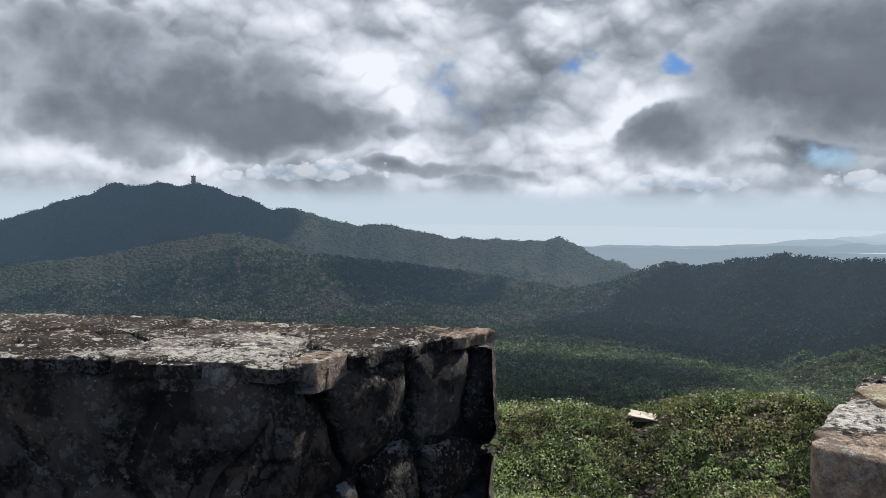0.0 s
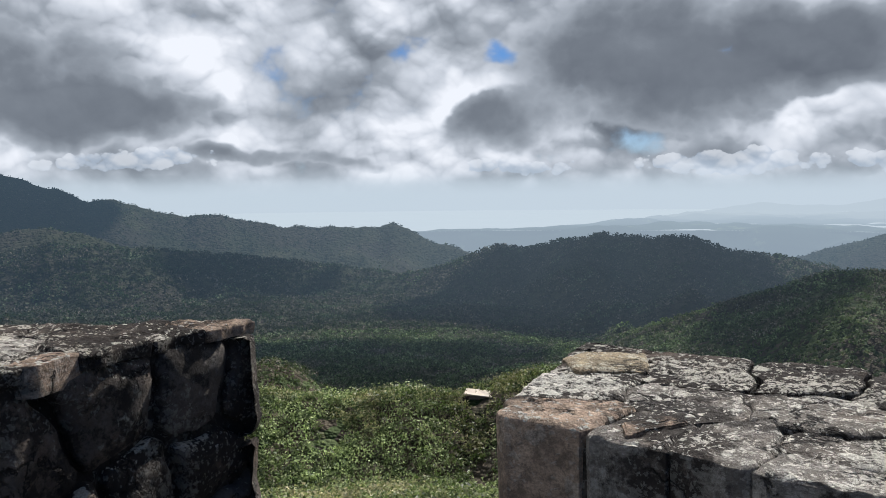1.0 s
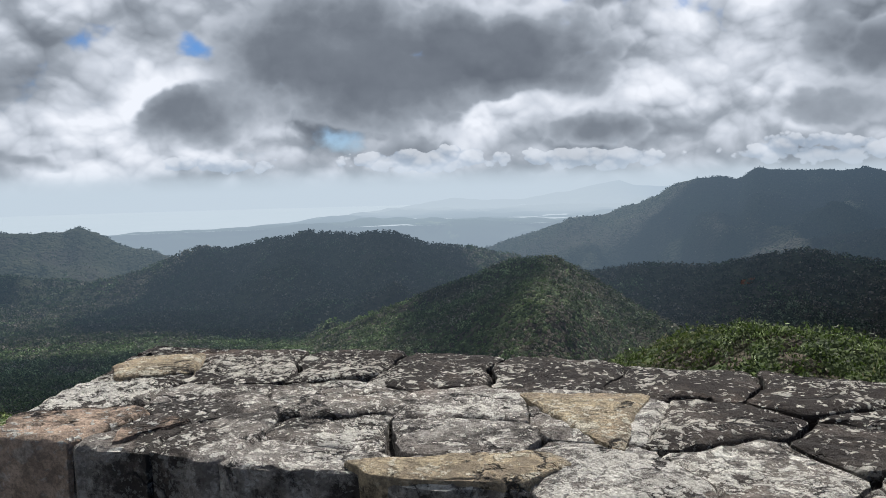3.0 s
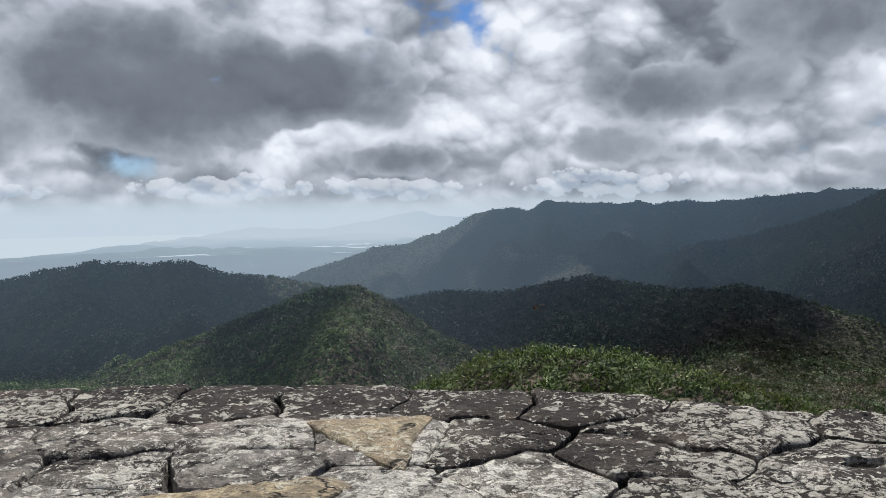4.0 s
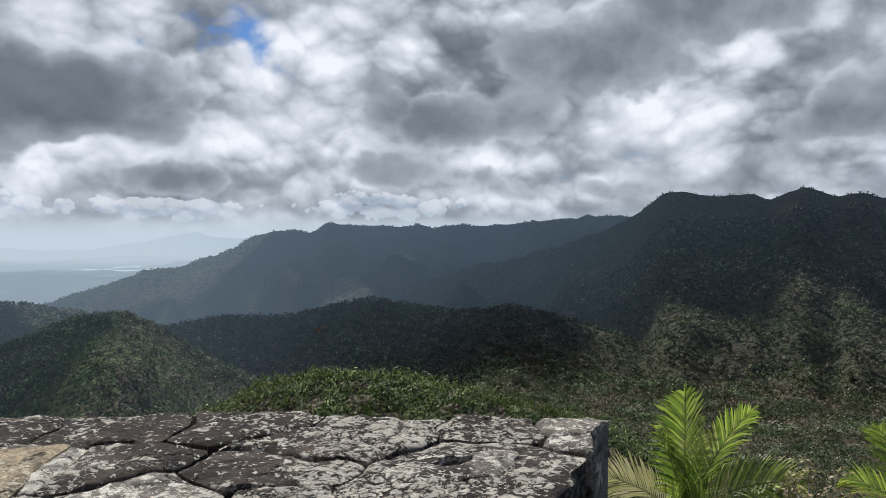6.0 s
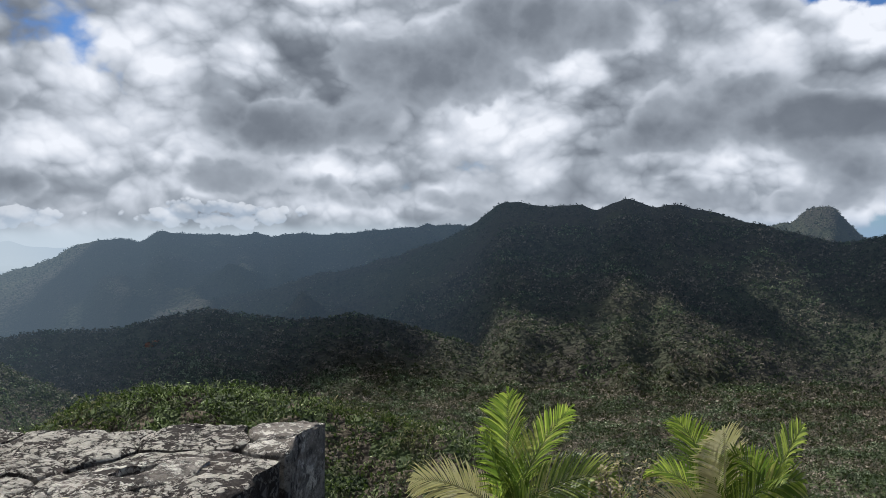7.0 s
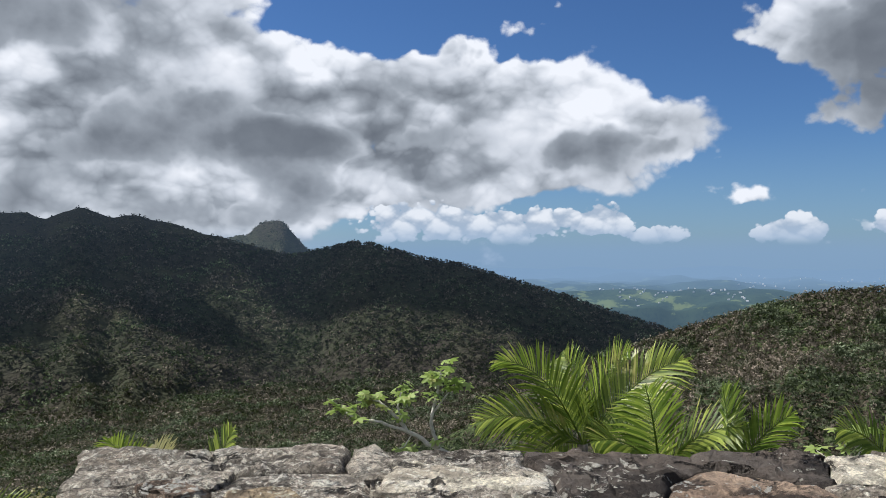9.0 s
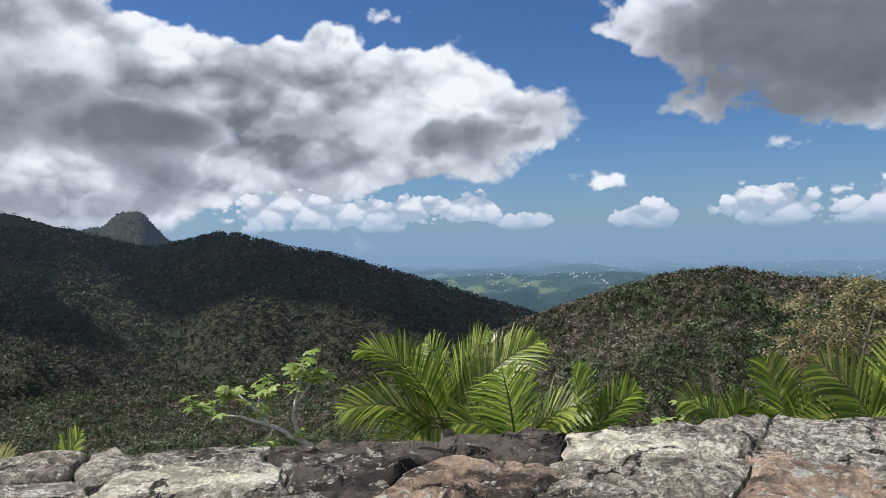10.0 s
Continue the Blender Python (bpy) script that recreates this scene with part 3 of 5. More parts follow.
def vnoise(x, y, seed=0):
    ix, iy = np.floor(x), np.floor(y)
    fx, fy = x - ix, y - iy
    fx, fy = fx * fx * (3 - 2 * fx), fy * fy * (3 - 2 * fy)
    a, b = lattice(ix, iy, seed), lattice(ix + 1, iy, seed)
    c, d = lattice(ix, iy + 1, seed), lattice(ix + 1, iy + 1, seed)
    return (a * (1 - fx) + b * fx) * (1 - fy) + (c * (1 - fx) + d * fx) * fy - 0.5


def fbm(x, y, octaves=4, seed=0):
    total, amp = 0.0, 1.0
    for k in range(octaves):
        total = total + amp * vnoise(x, y, seed + k)
        x, y, amp = x * 2.03 + 11.7, y * 2.03 - 5.3, amp * 0.5
    return total


# ---------------------------------------------------------------- the land
EYE = 1.52
# each ridge: distance at its two ends (and how broken its slopes are), front slope, back slope, then crest points (azimuth, elevation angle)
RIDGES = [
    ((2150, 1700), 0.36, 0.4, [(85, -3.0), (63.7, -1.3), (60.5, -0.15), (58.3, 0.53), (57.6, 1.08), (56.9, 1.28), (56.2, 0.9), (54.3, 1.36), (52.8, 1.08), (52.1, 1.25), (51, 1.0), (48.3, 0.26),
                               (46.8, -0.36), (45.2, -0.25), (42, -1.4), (38, -1.67), (33.9, -2.4), (29.8, -2.65), (26.2, -2.38), (24.2, -3.4), (20.5, -4.5), (14, -7)]),
    ((1500, 1250), 0.3, 0.4, [(70, -4.6), (58, -3.6), (50.4, -2.2), (48.8, -2.15), (45, -3.4), (38, -4.4), (30, -5.4), (23, -6.6)]),
    ((1250, 1150), 0.34, 0.4, [(30, -7.2), (22, -5.3), (20.4, -4.6), (18.8, -4.05), (16.8, -4.2), (11.6, -3.3), (8, -3.5), (5.6, -3.36), (2.5, -4.35), (-0.9, -4.75), (-8, -6.2)]),
    ((2150, 2000), 0.3, 0.4, [(4, -5.8), (-0.9, -4.7), (-4.5, -3.65), (-7.3, -2.55), (-9.7, -2.4), (-13.4, -1.2), (-14.6, -0.36), (-16.6, 0.12),
                              (-18.7, 0.08), (-19.9, 0.7), (-27, 0.35), (-31.6, 0.45), (-40.2, 1.15), (-46, 0.8), (-58, 0)]),
    ((1650, 1050, 0.4), 0.42, 0.45, [(-20, -4.9), (-26, -3.6), (-30.5, -2.45), (-33.7, -1.8), (-37.7, -0.6), (-40.2, 0.3), (-41.8, 1.2), (-43.4, 2.55), (-44.9, 2.75), (-47.3, 2.3), (-49.5, 2.5), (-50.4, 2.05),
                                     (-51.6, 2.6), (-52.6, 2.88), (-54.5, 2.17), (-55.5, 2.43), (-58.2, 1.82), (-59.7, 1.45), (-62.2, 0.68), (-66, -0.2), (-69, 0.05), (-70.6, 0.48), (-72, 0.45),
                                     (-73.7, -0.12), (-76.1, -0.78), (-79, -1.28), (-81.8, -2.14), (-85.8, -3.35), (-89.7, -4.7), (-93.6, -5.8), (-101, -8.5)]),
    ((2200, 2200), 0.6, 0.6, [(-59, -0.4), (-61.2, 0.6), (-62.6, 0.95), (-63.3, 1.15), (-63.8, 1.75), (-64.2, 2.02), (-65.4, 2.06), (-65.9, 1.85), (-66.2, 1.35), (-66.8, 0.95), (-67.3, 0.35), (-68.5, -0.8)]),
    ((480, 560), 0.42, 0.4, [(-86, -8.5), (-93.5, -5.8), (-98.3, -4.2), (-101.7, -3.15), (-106, -2.65), (-110, -3.3), (-116, -3.6), (-132, -2.5)]),
    ((640, 640), 0.32, 0.35, [(10, -10.5), (7.6, -9.6), (0.2, -7.05), (-3.5, -5.6), (-6.4, -5.5), (-8.4, -6.6), (-11.6, -8.7), (-16, -11)]),
    ((150, 105), 0.4, 0.42, [(-3, -17), (-8, -14.8), (-10.6, -12.9), (-12.5, -11.8), (-15, -10.6), (-18, -10.05), (-21.5, -9.95), (-25.4, -10.4), (-29.3, -11.1), (-33, -11.8), (-37, -12.5), (-40.4, -13.3), (-46, -17)]),
    ((175, 150), 0.36, 0.42, [(60, -12.5), (45, -13.4), (36, -14.0), (30, -14.7), (24, -14.6), (20, -14.5), (16, -13.1), (12, -12.5), (7, -13), (0, -14.2), (-8, -16.5)]),
    ((950, 900, 0.6), 0.27, 0.33, [(-4, -7.5), (-12, -6), (-17.3, -6.0), (-22.8, -4.8), (-29, -5.9), (-33.3, -5.4), (-37.3, -6.4), (-41.4, -7.6), (-44.5, -9.1), (-50, -10.5)]),
]


def land(x, y):
    r = np.hypot(x, y) + 1e-6
    az = np.degrees(np.arctan2(-x, y))
    z = np.interp(r, [0, 12, 25, 50, 80, 150, 300, 600, 1000, 1500, 2350, 6000],
                  [-6.5, -7, -12, -22, -31, -56, -95, -130, -148, -170, -250, -250])
    z = z + fbm(x / 420, y / 420, 4, 3) * np.clip(r - 250, 0, 600) / 600 * 26 + fbm(x / 60, y / 60, 3, 9) * np.clip(r / 80, 0, 1) * 3.5 + fbm(x / 28, y / 28, 3, 41) * np.clip((r - 60) / 90, 0, 1) * np.clip((500 - r) / 250, 0, 1) * 5
    folds = fbm(x / 330, y / 330, 4, 21)
    small = fbm(x / 90, y / 90, 3, 33)
    for (r0, r1, *broken), front, behind, crest in RIDGES:
        a = np.array([c[0] for c in crest][::-1], float)
        e = np.array([c[1] for c in crest][::-1], float)
        along = np.clip((a[-1] - az) / (a[-1] - a[0]), 0, 1)
        rc = r0 + (r1 - r0) * along
        rc = rc * (1 + 0.05 * fbm(az / 6, az * 0 + r0, 3, 5))
        el = (np.interp(az - 0.2, a, e) + 2 * np.interp(az, a, e) + np.interp(az + 0.2, a, e)) / 4
        el = el + fbm(az / 1.1, az * 0 + r0, 4, 71) * np.clip(rc / 2500, 0.1, 0.7) * 0.36
        out = np.maximum(0, np.maximum(a[0] - az, az - a[-1]))
        el = np.maximum(el - 0.55 * out, -40.0)
        zc = EYE + rc * np.tan(np.radians(el))
        d = r - rc
        soft = 0.012 * rc
        fall = np.sqrt(d * d + soft * soft) - soft
        far_off = np.clip(fall / (0.12 * rc), 0, 1)
        slope = np.where(d < 0, front, behind) * np.maximum(0.35, 1 + (0.95 * folds + 0.5 * small) * far_off * (broken[0] if broken else 1))
        ravine = 1 - np.abs(2 * vnoise(az / 3.2 + 0.8 * folds, r / (0.5 * rc) + 0.7 * folds, 83)) + 0.5 - np.abs(vnoise(az / 1.4 + folds, r / (0.25 * rc), 84))
        if broken:      # steep crown, gentle foot
            fall = fall * (1 - 0.3 * np.clip(fall / (0.5 * rc), 0, 1))
        zr = zc - ravine * 0.007 * rc * far_off * (0.45 if broken else 1) * np.clip(rc / 1000 - 0.5, 0, 1) - fall * slope + small * np.clip(180 - rc, 0, 40) * 0.09
        k = np.clip(r * 0.006, 0.4, 9)
        top = np.maximum(z, zr)
        z = top + k * np.log1p(np.exp(-np.abs(z - zr) / k)) * np.exp(-np.abs(z - zr) / (3 * k)) * 0.6
    return z


def polar_sheet(name, azimuths, radii, mat, height):
    az, r = np.meshgrid(np.radians(azimuths), radii)
    x, y = -np.sin(az) * r, np.cos(az) * r
    z = height(x, y)
    rows, cols = az.shape
    idx = np.arange(rows * cols).reshape(rows, cols)
    quads = np.stack([idx[:-1, :-1], idx[1:, :-1], idx[1:, 1:], idx[:-1, 1:]], -1).reshape(-1, 4)[:, ::-1]
    return mesh_from(name, np.stack([x, y, z], -1).reshape(-1, 3), quads, mat, True)


steps = np.concatenate([np.arange(-180, -124, 4.0), np.arange(-124, 76, 0.34), np.arange(76, 180.1, 4.0)])
steps[-1] = 180.0
tagged(polar_sheet("ground", steps, np.concatenate([[0.5], np.geomspace(6, 620, 200)]), FLOOR, land),
       "rolling forested valley floor and spurs below the tower", "ground", kind="structure")
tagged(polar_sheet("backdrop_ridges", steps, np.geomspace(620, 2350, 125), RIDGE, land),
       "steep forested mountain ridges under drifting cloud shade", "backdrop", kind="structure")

SEA_Z = -122.0
COAST = [(60, 2440), (26, 2470), (24, 2500), (15.3, 2620), (12, 2900), (8.8, 3350), (6, 3950), (3.9, 4620), (0, 5600), (-180, 9000)]
FAR_RIDGES = [((4700, 4700), 0.2, 0.3, [(5, -1.55), (0.9, -1.16), (-3.7, -1.3), (-7.7, -0.6), (-10.9, -0.1), (-14, -0.4), (-22, -1.1)]),
              ((3500, 3700), 0.12, 0.2, [(10, -2.5), (3, -2.0), (-3, -1.75), (-9, -1.7), (-14, -1.8)]),
              ((2650, 2750), 0.16, 0.2, [(8, -3.35), (2, -3.0), (-4, -2.75), (-9, -2.9)]),
              ((4300, 4200), 0.12, 0.2, [(-70, -1.9), (-77, -1.85), (-81, -1.4), (-86, -1.75), (-92, -2.0), (-99, -1.75), (-108, -1.6), (-120, -1.6)]),
              ((3300, 3300), 0.12, 0.2, [(-82, -2.6), (-88, -2.35), (-93, -2.5), (-97, -2.15), (-101, -2.6), (-112, -2.5)]),
              ((2700, 2600), 0.14, 0.2, [(-78, -3.6), (-85, -3.1), (-90, -2.75), (-93, -3.0), (-99, -2.85), (-103, -3.4)])]


def lowland(x, y):
    r = np.hypot(x, y)
    az = np.degrees(np.arctan2(-x, y))
    rc = np.interp(az, [c[0] for c in COAST][::-1], [c[1] for c in COAST][::-1])
    rc = rc * (1 + 0.07 * fbm(az / 3, r / 700, 5, 77))
    plain = np.interp(r, [2345, 2450, 2800, 3300, 4000, 4900], [-236, -206, -180, -156, -136, -118])
    shore = np.interp(r, [2345, 2440], [-215, SEA_Z - 0.4])
    base = shore + (plain - shore) * np.clip((-30 - az) / 25, 0, 1)
    z = base + np.clip((rc - r) * 0.03, -6, 5) + np.maximum(fbm(x / 260, y / 260, 4, 61), -0.06) * np.clip((rc - r) / 400, 0, 1) * 36 + fbm(x / 110, y / 110, 3, 62) * np.clip((rc - r) / 400, 0, 1) * 14
    for (r0, r1), front, behind, crest in FAR_RIDGES:
        a = np.array([c[0] for c in crest][::-1], float)
        e = np.array([c[1] for c in crest][::-1], float)
        along = np.clip((a[-1] - az) / (a[-1] - a[0]), 0, 1)
        rr = r0 + (r1 - r0) * along
        el = np.maximum(-40, np.interp(az, a, e) - 0.4 * np.maximum(0, np.maximum(a[0] - az, az - a[-1])))
        d = r - rr
        zr = EYE + rr * np.tan(np.radians(el)) - (np.sqrt(d * d + 3600) - 60) * np.where(d < 0, front, behind) * (1 + 1.0 * fbm(x / 200, y / 200, 4, 91))
        zr = zr + fbm(x / 170, y / 170, 3, 17) * 26
        z = np.maximum(z, zr)
    return np.where(r < 2347, -262.0, z)


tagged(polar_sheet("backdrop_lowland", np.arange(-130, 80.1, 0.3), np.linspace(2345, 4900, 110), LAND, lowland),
       "coastal lowland with fields and low hills under painted haze", "backdrop", kind="structure")
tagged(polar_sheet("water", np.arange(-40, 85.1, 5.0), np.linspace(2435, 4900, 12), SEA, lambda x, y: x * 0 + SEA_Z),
       "pale bay beyond the hills, its shine and haze painted as glow", "sea", kind="structure")


# ---------------------------------------------------------------- unseen clouds placed to shade the slopes
def cloud(place, wide, deep, tall, seed, mat):
    rnd = random.Random(seed)
    bm = bmesh.new()
    for k in range(9):
        a, q = rnd.uniform(0, 6.283), rnd.uniform(0, 0.75)
        size = rnd.uniform(0.35, 0.6)
        if k == 0:
            q, size = 0.0, 0.8
        m = pose(math.cos(a) * q * wide, math.sin(a) * q * deep, rnd.uniform(-0.1, 0.3) * tall) @ Matrix.Diagonal((size * wide, size * deep, size * tall, 1))
        bmesh.ops.create_icosphere(bm, subdivisions=3, radius=1.0, matrix=m)
    for v in bm.verts:
        v.co += v.co.normalized() * noise.fractal(v.co / 160 + Vector((seed, 0, 0)), 0.8, 2.0, 4) * 0.16 * (wide + deep) / 2
        if v.co.z < -0.3 * tall:
            v.co.z = -0.3 * tall + (v.co.z + 0.3 * tall) * 0.2
    ob = part("cloud", bm, mat)
    ob.location = place
    return tagged(ob, "broad grey-white cumulus cloud, unseen above the view, placed to shade the ridges", "cloud", "cumulus clouds")


CLOUD_Z = 1900.0
# added above the view, each set so its shadow falls at (east, north)
for east, north, wide, deep, mat in ((-1640, 960, 470, 440, CLOUD), (-330, 545, 135, 95, CLOUD), (-225, 605, 95, 75, CLOUD_THIN), (-190, 440, 90, 55, CLOUD_THIN), (-190, 1060, 330, 270, CLOUD), (350, 860, 340, 170, CLOUD),
                                     (790, 1216, 200, 200, CLOUD), (717, 918, 150, 150, CLOUD), (824, 824, 150, 150, CLOUD), (918, 717, 150, 140, CLOUD), (926, 648, 95, 90, CLOUD),
                                     (950, 1055, 220, 200, CLOUD), (1072, 900, 220, 200, CLOUD), (1169, 675, 150, 140, CLOUD), (1156, 421, 130, 120, CLOUD), (1195, 366, 190, 170, CLOUD), (1220, 237, 190, 170, CLOUD), (1190, 104, 180, 170, CLOUD),
                                     (760, 1780, 520, 230, CLOUD_THIN), (1120, 1660, 300, 300, CLOUD), (820, 1420, 200, 160, CLOUD),
                                     (15, 650, 60, 65, CLOUD), (-820, 1150, 260, 160, CLOUD_THIN)):
    shaded = Vector((east, north, -60))
    cloud(shaded + TO_SUN * ((CLOUD_Z + 60) / TO_SUN.z), wide, deep, 150, abs(east) + north, mat)


# ---------------------------------------------------------------- forest: tufts of leaves over the land
def tufts(name, rng, spots, leaves, spread, size, mat, narrow=0.55, upright=0.0, corners=4):
    n = len(spots) * leaves
    base = np.repeat(spots, leaves, axis=0)
    scale = np.repeat(spread, leaves)[:, None]
    off = rng.normal(size=(n, 3))
    off /= np.linalg.norm(off, axis=1, keepdims=True)
    off *= rng.uniform(0.35, 1.0, (n, 1)) ** 0.6
    off[:, 2] = np.abs(off[:, 2]) * 1.1 - 0.1
    centre = base + off * scale
    normal = off * 0.8 + rng.normal(size=(n, 3)) * 0.6 + np.array([0, 0, 0.7 - 0.5 * upright])
    normal /= np.linalg.norm(normal, axis=1, keepdims=True)
    u = np.cross(normal, rng.normal(size=(n, 3)))
    u[:, 2] += upright
    u /= np.linalg.norm(u, axis=1, keepdims=True)
    v = np.cross(normal, u)
    s = np.repeat(size, leaves)[:, None] * rng.uniform(0.6, 1.3, (n, 1))
    if corners == 3:
        verts = np.stack([centre - u * s, centre + u * s * 0.6 + v * s * narrow, centre + u * s * 0.6 - v * s * narrow], 1).reshape(-1, 3)
        return mesh_from(name, verts, np.arange(n * 3).reshape(-1, 3), mat)
    verts = np.stack([centre - u * s, centre + v * s * narrow, centre + u * s, centre - v * s * narrow], 1).reshape(-1, 3)
    faces = np.arange(n * 4).reshape(-1, 4)
    return mesh_from(name, verts, faces, mat)


def scatter(rng, count, r0, r1, a0=-122.0, a1=70.0):
    r = np.sqrt(rng.uniform(r0 * r0, r1 * r1, count))
    a = np.radians(rng.uniform(a0, a1, count))
    x, y = -np.sin(a) * r, np.cos(a) * r
    return np.stack([x, y, land(x, y)], 1), r


rng = np.random.default_rng(5)
spots, reach = scatter(rng, 15000, 52, 180, -48.0, 10.0)
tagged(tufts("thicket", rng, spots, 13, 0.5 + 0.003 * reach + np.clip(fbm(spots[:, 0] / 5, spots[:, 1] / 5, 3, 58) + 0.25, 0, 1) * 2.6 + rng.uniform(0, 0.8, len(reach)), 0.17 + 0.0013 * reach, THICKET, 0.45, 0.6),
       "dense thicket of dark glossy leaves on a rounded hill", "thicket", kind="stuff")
spots, reach = scatter(rng, 24000, 55, 200, 9.0, 64.0)
clump = fbm(spots[:, 0] / 9, spots[:, 1] / 9, 3, 55)
open_spot = np.hypot(spots[:, 0] + 0.3404 * 159.5, spots[:, 1] - 0.9403 * 159.5) < 4.0      # kept low round the hut
spots, reach, clump = [q[(clump > -0.42) & ~open_spot] for q in (spots, reach, clump)]
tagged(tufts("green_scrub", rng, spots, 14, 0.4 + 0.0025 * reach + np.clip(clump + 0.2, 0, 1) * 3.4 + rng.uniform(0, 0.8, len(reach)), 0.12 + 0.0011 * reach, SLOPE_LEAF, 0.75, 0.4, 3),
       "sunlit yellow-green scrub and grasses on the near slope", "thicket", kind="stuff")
spots, reach = scatter(rng, 3200, 24, 60, 4.0, 66.0)
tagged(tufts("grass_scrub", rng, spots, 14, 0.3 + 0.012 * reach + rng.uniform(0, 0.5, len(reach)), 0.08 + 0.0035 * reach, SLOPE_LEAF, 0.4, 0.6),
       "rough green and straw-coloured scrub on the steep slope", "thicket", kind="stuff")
spots, reach = scatter(rng, 15000, 30, 235, -122.0, -46.0)
tagged(tufts("undergrowth", rng, spots, 12, 0.7 + 0.005 * reach + rng.uniform(0, 1.2, len(reach)), 0.16 + 0.0015 * reach, FOREST, 0.7, 0.5, 3),
       "brown and green undergrowth on the slope below the tower", "thicket", kind="stuff")
spots, reach = scatter(rng, 2600, 6, 56, -180.0, 180.0)
spots, reach = spots[reach > 7.5], reach[reach > 7.5]
tagged(tufts("shrubbery", rng, spots, 12, 0.35 + 0.012 * reach, 0.07 + 0.0016 * reach, FOREST, 0.45, 0.5),
       "low green and brown shrubs round the foot of the tower", "thicket", kind="stuff")
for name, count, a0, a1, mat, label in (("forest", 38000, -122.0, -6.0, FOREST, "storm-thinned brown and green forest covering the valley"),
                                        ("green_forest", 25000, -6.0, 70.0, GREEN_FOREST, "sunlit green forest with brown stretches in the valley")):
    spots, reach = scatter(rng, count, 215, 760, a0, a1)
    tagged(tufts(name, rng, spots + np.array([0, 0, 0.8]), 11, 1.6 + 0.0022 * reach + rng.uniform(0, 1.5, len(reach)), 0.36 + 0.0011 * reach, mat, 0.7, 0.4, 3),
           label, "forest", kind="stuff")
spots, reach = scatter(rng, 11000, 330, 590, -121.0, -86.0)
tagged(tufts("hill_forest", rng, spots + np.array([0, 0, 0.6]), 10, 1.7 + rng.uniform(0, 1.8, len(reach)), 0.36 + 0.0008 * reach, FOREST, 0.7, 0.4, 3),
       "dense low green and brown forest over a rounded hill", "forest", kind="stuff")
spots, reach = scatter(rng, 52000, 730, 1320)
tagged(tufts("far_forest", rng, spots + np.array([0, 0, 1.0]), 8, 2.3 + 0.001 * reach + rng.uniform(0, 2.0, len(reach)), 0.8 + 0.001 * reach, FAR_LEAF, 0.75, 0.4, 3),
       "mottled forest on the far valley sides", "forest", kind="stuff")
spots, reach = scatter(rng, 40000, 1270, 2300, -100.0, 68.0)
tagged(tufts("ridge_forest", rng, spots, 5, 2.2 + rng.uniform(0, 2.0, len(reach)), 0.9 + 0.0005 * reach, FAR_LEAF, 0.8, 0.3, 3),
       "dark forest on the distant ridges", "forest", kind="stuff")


# ---------------------------------------------------------------- rubble stonework
def clip(poly, point, direction):
    """The part of a convex polygon on the near side of a line."""
    out = []
    for k in range(len(poly)):
        p, q = poly[k], poly[(k + 1) % len(poly)]
        a, b = (p - point).dot(direction), (q - point).dot(direction)
        if a <= 0:
            out.append(p)
        if a * b < 0:
            out.append(p.lerp(q, a / (a - b)))
    return out


def cells(outline, sites, gap, every=False):
    """Stones round the sites; every: all joints open, else one in four."""
    made = []
    for i, s in enumerate(sites):
        poly = [p.copy() for p in outline]
        for j, o in enumerate(sites):
            if i != j and poly:
                way = (o - s).normalized()
                wide = gap * (1.0 if every else 2.2 if math.sin((i + j) * 12.9 + i * j * 7.1) > 0.6 else 0.12)
                poly = clip(poly, (s + o) / 2 - way * wide / 2, way)
        made.append(poly if len(poly) > 2 else None)
    return made


def ragged(poly, seed, step, amp):
    """Round the corners off and let the edges wander, neighbours alike."""
    soft = []
    for k in range(len(poly)):
        p, q = poly[k], poly[(k + 1) % len(poly)]
        soft += [p.lerp(q, 0.06), p.lerp(q, 0.94)]
    out = []
    for k in range(len(soft)):
        p, q = soft[k], soft[(k + 1) % len(soft)]
        n = max(1, int((q - p).length / step))
        for j in range(n):
            w = p.lerp(q, j / n)
            shift = noise.noise_vector(Vector((w.x * 9, w.y * 9, seed))) + noise.noise_vector(Vector((w.x * 40, w.y * 40, seed))) * 0.35
            out.append(w + Vector((shift.x, shift.y)) * amp)
    return out


